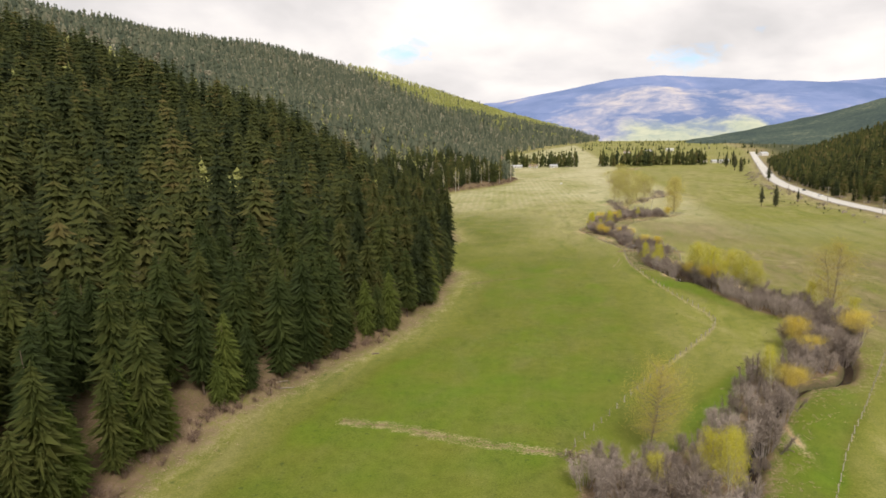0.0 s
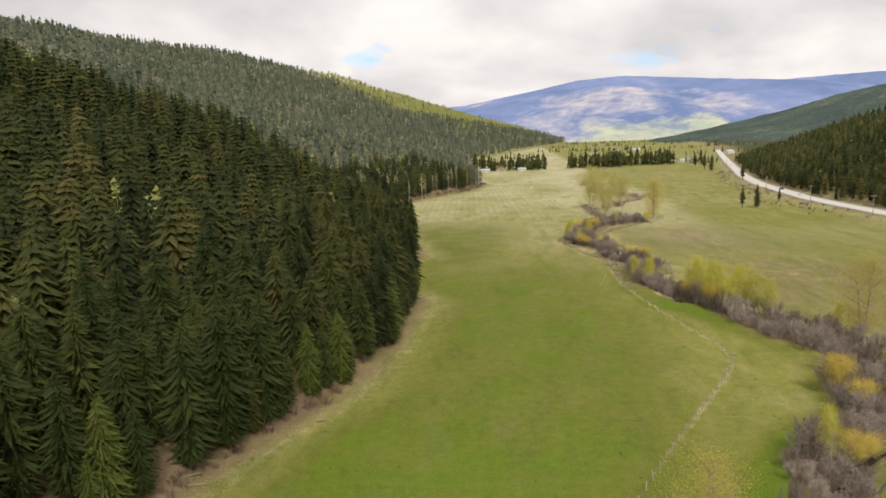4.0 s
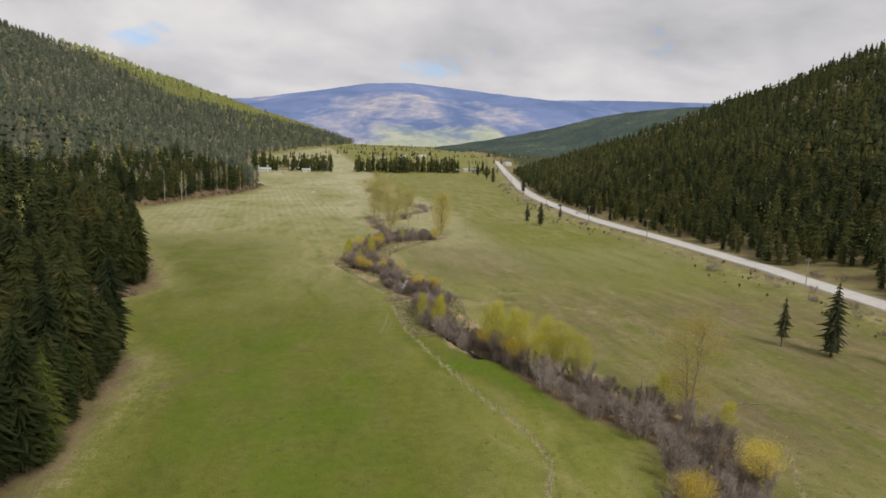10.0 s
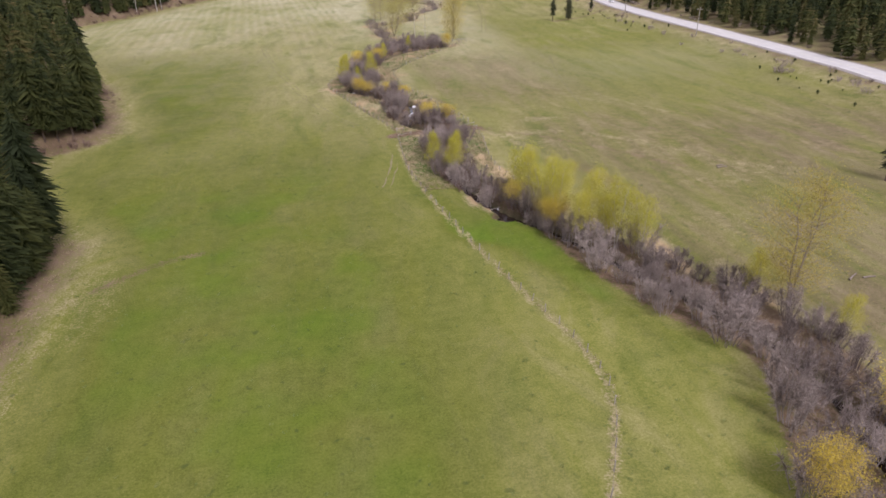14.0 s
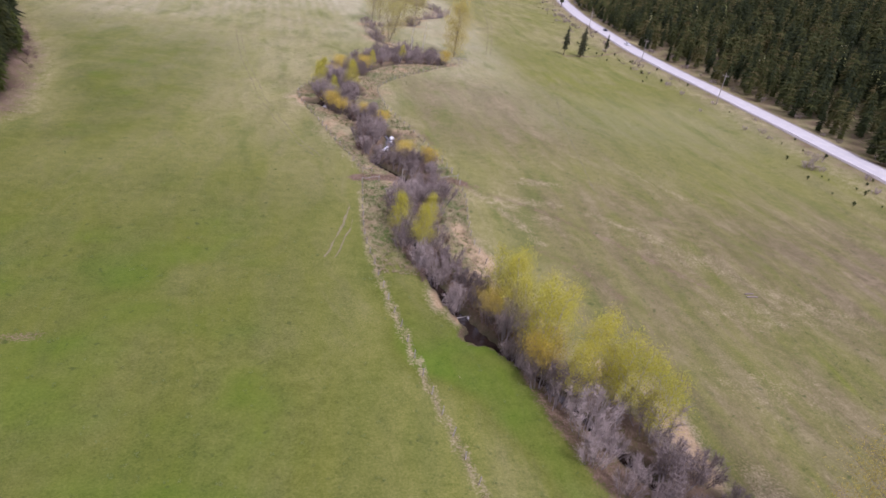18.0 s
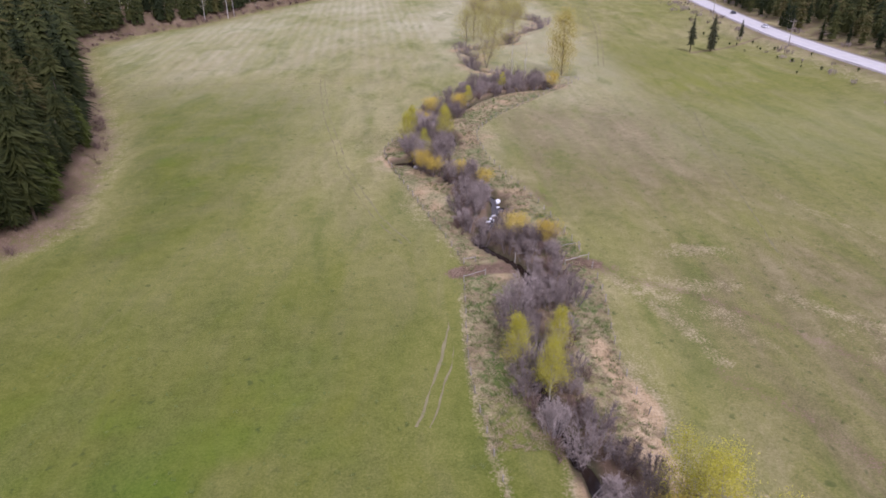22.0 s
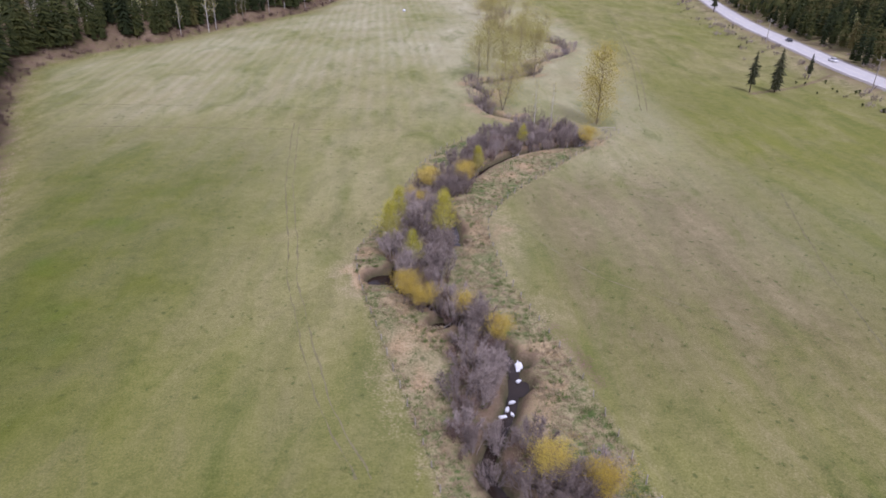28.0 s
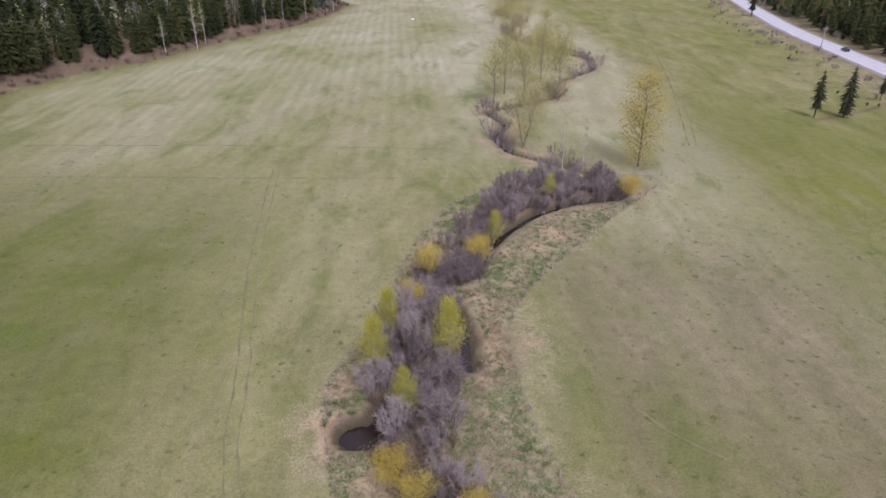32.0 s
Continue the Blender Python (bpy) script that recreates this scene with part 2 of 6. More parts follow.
def ground_material():
    m, t, b = material("meadow_and_forest_floor", 0.95, 0.08)
    p = place_of(t)
    zone = t.nodes.new("ShaderNodeAttribute")
    zone.attribute_name = "zone"
    rgb = t.nodes.new("ShaderNodeSeparateColor")
    link(t, zone.outputs["Color"], rgb.inputs[0])
    dry, soil, lush_and_light, far = rgb.outputs[0], rgb.outputs[1], rgb.outputs[2], zone.outputs["Alpha"]
    along = t.nodes.new("ShaderNodeMapping")
    along.inputs["Scale"].default_value = (1.0, 0.38, 1.0)
    along.inputs["Rotation"].default_value = (0, 0, radians(7))
    link(t, p, along.inputs["Vector"])
    big, mid = noise_of(t, along.outputs[0], 0.024, 4, 0.6, 0.5), noise_of(t, along.outputs[0], 0.16, 4, 0.6, 0.5)
    small, grain = noise_of(t, p, 0.55, 5, 0.6, 0.4), noise_of(t, p, 3.6, 3, 0.6, 0.0)
    fleck = noise_of(t, p, 9.5, 2, 0.6, 0.0)
    stretch = t.nodes.new("ShaderNodeMapping")
    stretch.inputs["Scale"].default_value = (0.22, 0.035, 1.0)
    stretch.inputs["Rotation"].default_value = (0, 0, radians(24))
    link(t, p, stretch.inputs["Vector"])
    swath = noise_of(t, stretch.outputs[0], 1.0, 4, 0.6, 0.4)
    pale, brown = t.nodes.new("ShaderNodeAttribute"), t.nodes.new("ShaderNodeAttribute")
    pale.attribute_name, brown.attribute_name = "pale", "brown"
    tex = maths(t, "ADD", maths(t, "ADD", maths(t, "MULTIPLY", mid, 0.28), maths(t, "MULTIPLY", small, 0.18)), maths(t, "ADD", maths(t, "MULTIPLY", grain, 0.28), maths(t, "MULTIPLY", fleck, 0.26)))
    green = ramp(t, tex, ((0.39, (0.096, 0.122, 0.016)), (0.51, (0.166, 0.180, 0.030)), (0.63, (0.245, 0.237, 0.064))))
    bright = ramp(t, tex, ((0.39, (0.056, 0.076, 0.008)), (0.61, (0.130, 0.146, 0.017))))
    tan = ramp(t, tex, ((0.38, (0.180, 0.153, 0.078)), (0.5, (0.288, 0.244, 0.130)), (0.62, (0.42, 0.358, 0.205))))
    straw = ramp(t, tex, ((0.38, (0.22, 0.160, 0.082)), (0.5, (0.38, 0.283, 0.155)), (0.62, (0.53, 0.415, 0.255))))
    earth = ramp(t, tex, ((0.36, (0.070, 0.046, 0.030)), (0.5, (0.150, 0.102, 0.066)), (0.64, (0.30, 0.225, 0.150))))
    worn = maths(t, "ADD", maths(t, "MULTIPLY", big, 0.7), maths(t, "MULTIPLY", swath, 0.3))
    c = mixed(t, maths(t, "ADD", maths(t, "MULTIPLY", ramp(t, worn, ((0.36, 0.0), (0.66, 1.0))), 0.36), maths(t, "MULTIPLY", pale.outputs["Fac"], ramp(t, worn, ((0.30, 0.6), (0.65, 1.0)))), clamp=True), green, mixed(t, ramp(t, pale.outputs["Fac"], ((0.25, 0.0), (0.7, 1.0))), tan, ramp(t, tex, ((0.30, (0.30, 0.280, 0.172)), (0.5, (0.40, 0.372, 0.230)), (0.70, (0.50, 0.455, 0.305))))))
    c = mixed(t, maths(t, "MULTIPLY", brown.outputs["Fac"], ramp(t, maths(t, "ADD", maths(t, "MULTIPLY", mid, 0.5), maths(t, "MULTIPLY", swath, 0.5)), ((0.30, 0.0), (0.56, 1.0)))), c, ramp(t, tex, ((0.38, (0.096, 0.080, 0.038)), (0.5, (0.148, 0.120, 0.064)), (0.64, (0.225, 0.180, 0.106)))))
    long = t.nodes.new("ShaderNodeMapping")
    long.inputs["Scale"].default_value = (0.11, 0.026, 1.0)
    long.inputs["Rotation"].default_value = (0, 0, radians(24))
    link(t, p, long.inputs["Vector"])
    streak = maths(t, "ADD", maths(t, "MULTIPLY", noise_of(t, long.outputs[0], 1.0, 6, 0.7, 1.4), 0.8), maths(t, "MULTIPLY", small, 0.2))
    c = mixed(t, maths(t, "MULTIPLY", maths(t, "MULTIPLY", brown.outputs["Fac"], ramp(t, streak, ((0.53, 0.0), (0.64, 1.0)))), 0.30), c, ramp(t, tex, ((0.36, (0.22, 0.165, 0.085)), (0.5, (0.34, 0.265, 0.150)), (0.64, (0.47, 0.38, 0.24)))))
    patch = noise_of(t, along.outputs[0], 0.085, 5, 0.68, 0.9)
    c = mixed(t, ramp(t, patch, ((0.50, 0.0), (0.64, 0.30))), c, tan)
    c = mixed(t, ramp(t, patch, ((0.34, 0.42), (0.47, 0.0))), c, ramp(t, tex, ((0.39, (0.062, 0.094, 0.016)), (0.61, (0.140, 0.165, 0.032)))))
    edge = maths(t, "ADD", maths(t, "MULTIPLY", maths(t, "SUBTRACT", small, 0.5), 0.9), maths(t, "MULTIPLY", maths(t, "SUBTRACT", grain, 0.5), 1.6))

    def zoned(v):
        return ramp(t, maths(t, "ADD", v, maths(t, "MULTIPLY", edge, ramp(t, v, ((0.02, 0.0), (0.2, 1.0))))), ((0.22, 0.0), (0.75, 1.0)))
    bright = mixed(t, ramp(t, lush_and_light, ((0.72, 0.0), (0.98, 0.85))), bright, ramp(t, tex, ((0.38, (0.052, 0.108, 0.007)), (0.62, (0.112, 0.180, 0.014)))))
    c = mixed(t, maths(t, "MULTIPLY", ramp(t, maths(t, "ADD", lush_and_light, maths(t, "MULTIPLY", maths(t, "SUBTRACT", maths(t, "ADD", maths(t, "MULTIPLY", mid, 0.6), maths(t, "MULTIPLY", big, 0.4)), 0.5), ramp(t, lush_and_light, ((0.02, 0.0), (0.25, 1.6))))), ((0.1, 0.0), (1.05, 1.0))), 0.9), c, bright)
    verge = t.nodes.new("ShaderNodeAttribute")
    verge.attribute_name = "verge"
    clumps = maths(t, "ADD", maths(t, "MULTIPLY", noise_of(t, p, 0.24, 4, 0.65, 0.6), 0.6), maths(t, "MULTIPLY", noise_of(t, p, 1.3, 3, 0.65), 0.4))
    rank = mixed(t, ramp(t, clumps, ((0.44, 0.0), (0.55, 1.0))), ramp(t, tex, ((0.38, (0.045, 0.085, 0.020)), (0.62, (0.125, 0.165, 0.055)))), tan)
    c = mixed(t, maths(t, "MULTIPLY", verge.outputs["Fac"], 0.85), c, rank)
    c = mixed(t, zoned(dry), c, mixed(t, ramp(t, dry, ((0.6, 0.0), (0.85, 1.0))), tan, straw))
    c = mixed(t, zoned(soil), c, earth)
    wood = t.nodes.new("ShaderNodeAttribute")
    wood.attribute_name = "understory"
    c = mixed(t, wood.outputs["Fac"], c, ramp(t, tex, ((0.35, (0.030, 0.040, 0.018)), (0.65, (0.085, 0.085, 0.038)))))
    wave = t.nodes.new("ShaderNodeTexWave")
    wave.inputs["Scale"].default_value, wave.inputs["Distortion"].default_value = 0.075, 0.5
    wave.inputs["Detail"].default_value = 2.0
    turn = t.nodes.new("ShaderNodeMapping")
    turn.inputs["Rotation"].default_value = (0, 0, radians(-4))
    link(t, p, turn.inputs["Vector"])
    link(t, turn.outputs[0], wave.inputs["Vector"])
    c = mixed(t, maths(t, "MULTIPLY", maths(t, "MULTIPLY", wave.outputs["Fac"], far), 0.20), c, green)
    clod = noise_of(t, p, 0.75, 1.5, 0.5)
    c = mixed(t, maths(t, "MULTIPLY", ramp(t, maths(t, "ADD", maths(t, "MULTIPLY", clod, 0.8), maths(t, "MULTIPLY", big, 0.2)), ((0.64, 0.0), (0.71, 1.0))), 0.55), c, (0.050, 0.072, 0.020))
    link(t, c, b.inputs["Base Color"])
    bumped(t, b, maths(t, "ADD", maths(t, "MULTIPLY", small, 0.35), maths(t, "MULTIPLY", grain, 0.65)), 0.7, 0.22)
    return m


GROUND = ground_material()


def water_material():
    m, t, b = material("brown_creek_water", 0.06, 0.5)
    p = place_of(t)
    link(t, mixed(t, noise_of(t, p, 0.5, 3), (0.014, 0.009, 0.006), (0.036, 0.024, 0.017)), b.inputs["Base Color"])
    b.inputs["IOR"].default_value = 1.33
    bumped(t, b, noise_of(t, p, 2.5, 3), 0.25, 0.05)
    return m


WATER = water_material()


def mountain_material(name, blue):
    """Far slopes seen through kilometres of air: its blue haze is painted into their colour and glow."""
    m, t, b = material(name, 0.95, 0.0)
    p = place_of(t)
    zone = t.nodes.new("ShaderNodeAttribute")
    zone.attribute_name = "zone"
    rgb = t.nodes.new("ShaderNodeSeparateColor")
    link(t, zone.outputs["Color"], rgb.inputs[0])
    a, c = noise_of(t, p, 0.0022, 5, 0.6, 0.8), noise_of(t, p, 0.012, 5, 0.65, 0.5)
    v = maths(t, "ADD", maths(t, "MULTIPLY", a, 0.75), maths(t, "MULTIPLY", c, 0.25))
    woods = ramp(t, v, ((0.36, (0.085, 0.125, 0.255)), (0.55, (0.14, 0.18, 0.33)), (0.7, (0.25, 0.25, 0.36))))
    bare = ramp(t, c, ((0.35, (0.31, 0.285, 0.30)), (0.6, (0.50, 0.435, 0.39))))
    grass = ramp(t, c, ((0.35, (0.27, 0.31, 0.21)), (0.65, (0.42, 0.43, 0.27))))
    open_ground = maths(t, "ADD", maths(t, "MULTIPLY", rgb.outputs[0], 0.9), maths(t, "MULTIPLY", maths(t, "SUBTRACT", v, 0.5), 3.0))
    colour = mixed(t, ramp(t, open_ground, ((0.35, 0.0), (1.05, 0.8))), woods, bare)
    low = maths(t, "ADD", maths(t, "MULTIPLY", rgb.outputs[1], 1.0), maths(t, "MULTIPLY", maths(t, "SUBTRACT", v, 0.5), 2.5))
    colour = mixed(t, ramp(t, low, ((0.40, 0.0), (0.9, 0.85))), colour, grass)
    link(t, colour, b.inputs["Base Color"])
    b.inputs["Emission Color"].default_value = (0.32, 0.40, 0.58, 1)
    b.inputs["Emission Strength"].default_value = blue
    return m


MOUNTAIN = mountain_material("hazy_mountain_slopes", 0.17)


def far_wood_material():
    """A wooded hill seen through two kilometres of air; a faint blue glow paints the haze."""
    m, t, b = material("hazy_wooded_hill", 0.95, 0.0)
    p = place_of(t)
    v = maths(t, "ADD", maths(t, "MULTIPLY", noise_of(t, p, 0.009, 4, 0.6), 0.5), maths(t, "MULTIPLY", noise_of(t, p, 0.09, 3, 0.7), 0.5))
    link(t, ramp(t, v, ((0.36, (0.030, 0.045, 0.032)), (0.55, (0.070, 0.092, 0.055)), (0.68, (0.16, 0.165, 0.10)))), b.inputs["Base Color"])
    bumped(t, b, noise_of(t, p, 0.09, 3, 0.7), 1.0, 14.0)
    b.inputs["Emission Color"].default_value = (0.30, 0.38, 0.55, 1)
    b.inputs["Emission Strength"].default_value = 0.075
    return m


FARWOOD = far_wood_material()

# ---- the land ----


def smooth(v, lo, hi):
    u = np.clip((np.asarray(v, float) - lo) / (hi - lo), 0, 1)
    return u * u * (3 - 2 * u)


def mesh_of(name, verts, tris, mat, tint=None, shade_smooth=False):
    """A mesh from arrays of corners and triangles (or quads)."""
    verts, tris = np.asarray(verts, np.float32), np.asarray(tris, np.int32)
    n, k = tris.shape
    me = bpy.data.meshes.new(name)
    me.vertices.add(len(verts))
    me.vertices.foreach_set("co", verts.ravel())
    me.loops.add(n * k)
    me.loops.foreach_set("vertex_index", tris.ravel())
    me.polygons.add(n)
    me.polygons.foreach_set("loop_start", np.arange(0, n * k, k, dtype=np.int32))
    if tint is not None:
        me.attributes.new("tint", "FLOAT", "POINT").data.foreach_set("value", np.asarray(tint, np.float32))
    me.update(calc_edges=True)
    me.polygons.foreach_set("use_smooth", np.full(n, shade_smooth))
    me.materials.append(mat)
    return me


def part(name, me, parent, label=""):
    ob = new(name, me)
    ob.parent = parent
    return tagged(ob, label)


def rough(x, y, size, seed=0.0):
    """Soft random relief between -1 and 1 or so, from a few crossing waves."""
    x, y = np.asarray(x, float) / size, np.asarray(y, float) / size
    out = 0
    for i, (a, f) in enumerate(((0.3, 1.0), (1.5, 1.23), (2.4, 0.81), (0.9, 2.1), (2.0, 2.7), (1.1, 4.3))):
        w = 2 * math.pi * f
        out = out + np.sin(w * (x * math.cos(a + seed) + y * math.sin(a + seed)) + 1.7 * i + seed * 5 + 0.8 * np.sin(w * 0.6 * (y * math.cos(a) - x * math.sin(a)) + i)) / (1.2 + f)
    return out / 2.0


EDGE_Y = [-600, 20, 66, 90, 102, 117, 133, 163, 205, 214, 232, 254, 262, 270, 311, 358, 400, 447, 481, 506, 550, 611, 650, 700, 725, 800, 1050, 1500, 2000, 2700, 3250, 3800]
EDGE_X = [-60, -56, -52, -50, -46, -41, -34, -29, -30, -36, -48, -51, -41, -39, -48, -69, -92, -112, -106, -87, -72, -46, -38, -33, -52, -75, -90, -80, 0, 150, 250, 420]
RIDGE_Y, RIDGE_X, RIDGE_H = [-600, 770, 1140, 1340, 1700, 2000, 2700, 3250, 3600, 3800], [-600, -600, -600, -600, -600, -560, -400, -250, -30, 220], [192, 192, 214, 228, 234, 240, 190, 142, 84, 28]
ROAD_Y = [-600, 0, 120, 218, 280, 345, 420, 460, 505, 570, 640, 690, 930, 1200, 1700, 2600]
ROAD_X = [120, 150, 161, 169, 174, 175, 174, 177, 183, 192, 207, 219, 284, 356, 490, 640]
CREEK = [(23, 70), (25, 78), (31, 94), (37, 106), (44, 115), (53, 119), (57.5, 128), (60, 138), (62.5, 147), (62.5, 158), (59, 168), (54.5, 178), (51, 187), (47, 195), (42.5, 201),
         (40, 207), (38.5, 213), (37, 220), (36, 226), (37, 234), (36, 240), (39, 248), (39, 254), (35, 259), (32, 263), (34, 268), (36.3, 273), (37.6, 280)]
CREEK += [(36, 285), (32, 289), (28, 294), (23, 298.5), (20.8, 303), (23, 309), (29, 311), (32, 316), (31, 324), (27, 332), (29, 340), (35, 343), (39, 351), (46, 360),
          (54, 365), (64, 367), (66, 374), (62, 380), (54, 387), (45, 395), (42, 408), (46, 420), (41, 432)]
CREEK += [(52, 439), (65, 449), (62, 460), (71, 474), (84, 490), (87, 512), (76, 530), (64, 553), (60, 580), (70, 615), (62, 650), (72, 700), (88, 760), (92, 830), (110, 900), (130, 980)]

WEST = [(3, 84), (8, 94), (18, 114), (27.7, 131), (34, 142), (38.7, 151), (40.3, 156), (39.8, 161), (35.7, 179), (32.8, 193), (30.2, 210), (28.4, 224), (28.2, 232), (28.8, 240), (29.1, 248.5)]
WEST_UPPER = [(29.5, 254), (27.1, 264), (21.7, 282), (18.2, 294), (14.8, 307), (15.6, 312), (19.3, 322), (21.6, 333), (24.5, 349), (30.5, 364), (40, 376)]
EAST_LOW = [(33, 74), (35, 78), (41.5, 91), (51, 107), (64.6, 131), (71, 142), (78.5, 154)]
EAST = [(52, 205), (47, 217), (46, 225), (46.5, 233), (48.7, 245), (48.6, 252.5)]
EAST_UPPER = [(48.2, 258), (45.2, 276), (41, 292), (38.5, 301), (36.6, 320), (41.7, 332), (50, 344), (59, 356), (75.5, 376), (66, 376)]
# the thicket's west and east edges: (y, x west, x east)
THICKET = [(60, -2, 22), (78, 4.5, 27), (90, 20, 33), (101, 29, 38.5), (113, 32, 42.5), (122, 40, 53), (128, 46.5, 57.5), (140, 50, 65), (153, 56, 70), (158, 56, 69), (166, 51, 67), (176, 47.5, 61),
           (186, 45, 57.5), (194, 44, 53), (198, 43.5, 50), (203, 42.5, 49), (208, 38.5, 46), (214, 36, 44), (220, 33.5, 41.5), (228, 33, 41.5), (238, 33, 43.5), (243, 35.5, 44.5), (248, 38, 45)]
THICKET += [(251.5, 38, 45), (257, 36.5, 45), (262, 30, 45), (268, 29, 35.5), (276, 28.5, 36.5), (285, 30, 37), (288, 29.5, 36), (293, 23.5, 34.5), (298, 22, 30.5), (302, 23.5, 29.5), (308, 19, 30), (314, 19.5, 31.5),
            (324, 21, 31), (330, 23.5, 30), (335, 24, 35.5), (341, 24.5, 37), (347, 30.5, 37.5), (354, 34, 40.5), (361, 35, 46), (365, 37, 64.5), (378, 43, 66.5)]
FENCES = (WEST, WEST_UPPER, EAST_LOW, EAST, EAST_UPPER)


def wiggled(points, step=1.5):
    """A smooth line through the points, with a corner every step metres."""
    p = np.array(points, float)
    s = np.concatenate(([0], np.cumsum(np.hypot(*np.diff(p, axis=0).T))))
    u = np.arange(0, s[-1], step)
    out = np.stack([np.interp(u, s, p[:, i]) for i in (0, 1)], 1)
    for _ in range(3):
        out[1:-1] = (out[:-2] + 2 * out[1:-1] + out[2:]) / 4
    return out


def away(x, y, line):
    """The distance of the places (x, y) from a line of corners."""
    x, y = np.asarray(x, float), np.asarray(y, float)
    best = np.full(x.shape, 1e9)
    for a, c in zip(line[:-1], line[1:]):
        d = c - a
        k = np.clip(((x - a[0]) * d[0] + (y - a[1]) * d[1]) / max(d @ d, 1e-9), 0, 1)
        best = np.minimum(best, (x - a[0] - k * d[0]) ** 2 + (y - a[1] - k * d[1]) ** 2)
    return np.sqrt(best)


CREEK_LINE = wiggled(CREEK)
CREEK_COARSE = CREEK_LINE[::2]


BANK_Y, BANK = [40, 75, 95, 115, 135, 160, 205, 222, 250, 262, 300, 340, 400, 470, 560, 700, 800], [2.0, 2.2, 2.2, 1.8, 1.4, 1.2, 1.4, 2.6, 3.0, 2.4, 3.2, 4.4, 5.2, 4.8, 3.6, 3.0, 2.0]


def bank_width(y):
    """How far the trees stand back from the meadow's edge."""
    return np.interp(y, BANK_Y, BANK)


def edge_x(y):
    return np.interp(y, EDGE_Y, EDGE_X)


def road_x(y):
    return np.interp(y, ROAD_Y, ROAD_X)


def land(x, y, creek=None):
    """The ground's height; creek: the distance from the creek, where it is known."""
    x, y = np.asarray(x, float), np.asarray(y, float)
    floor = 0.012 * np.maximum(0, y - 1000) + 0.22 * rough(x, y, 60) * smooth(y, -900, 0)
    wood = edge_x(y) - x
    span = np.maximum(edge_x(y) - np.interp(y, RIDGE_Y, RIDGE_X), 60)
    u = wood / span
    top = np.interp(y, RIDGE_Y, RIDGE_H)
    left = top * np.where(u > 0, np.minimum(np.maximum(u, 0) ** 1.08, 1 - 0.10 * np.minimum(np.maximum(u - 1, 0), 3)), 0)
    left = left + 2.2 * smooth(wood, 0, 7) + 7 * rough(x, y, 190, 1.0) * smooth(wood, 20, 150) * smooth(top, 20, 120)
    left = left + (17 * np.exp(-((y - 285) / 80) ** 2) * smooth(wood, 15, 90) - 16 * np.exp(-((y - 455) / 70) ** 2) * smooth(wood, 25, 110)) * smooth(x, -430, -260)
    rx = road_x(y)
    e = x - rx
    far_side = (x - 300) * 0.53 + (y - 950) * 0.848
    right = 0.36 * (np.sqrt(np.maximum(e - 8, 0) ** 2 + 12 ** 2) - 12) + 1.5 * smooth(e, 9, 20)
    right = np.minimum(right + 0.06 * np.maximum(e - 150, 0), 270) - 0.55 * np.maximum(far_side, 0)
    right = np.maximum(right + 5 * rough(x, y, 160, 2.0) * smooth(e, 40, 160), 0)
    bank = 3.0 * smooth(e, -32, -7) * smooth(e, 260, 10)
    z = floor + left + right + bank
    if creek is not None:
        z = z - 1.5 * smooth(creek, 1.6, 0.5) + 0.25 * np.exp(-((creek - 6) / 2.5) ** 2)
    return z


def steps(*parts):
    out = [np.arange(a, b, s, float) for a, b, s in parts]
    return np.concatenate(out + [[parts[-1][1]]])


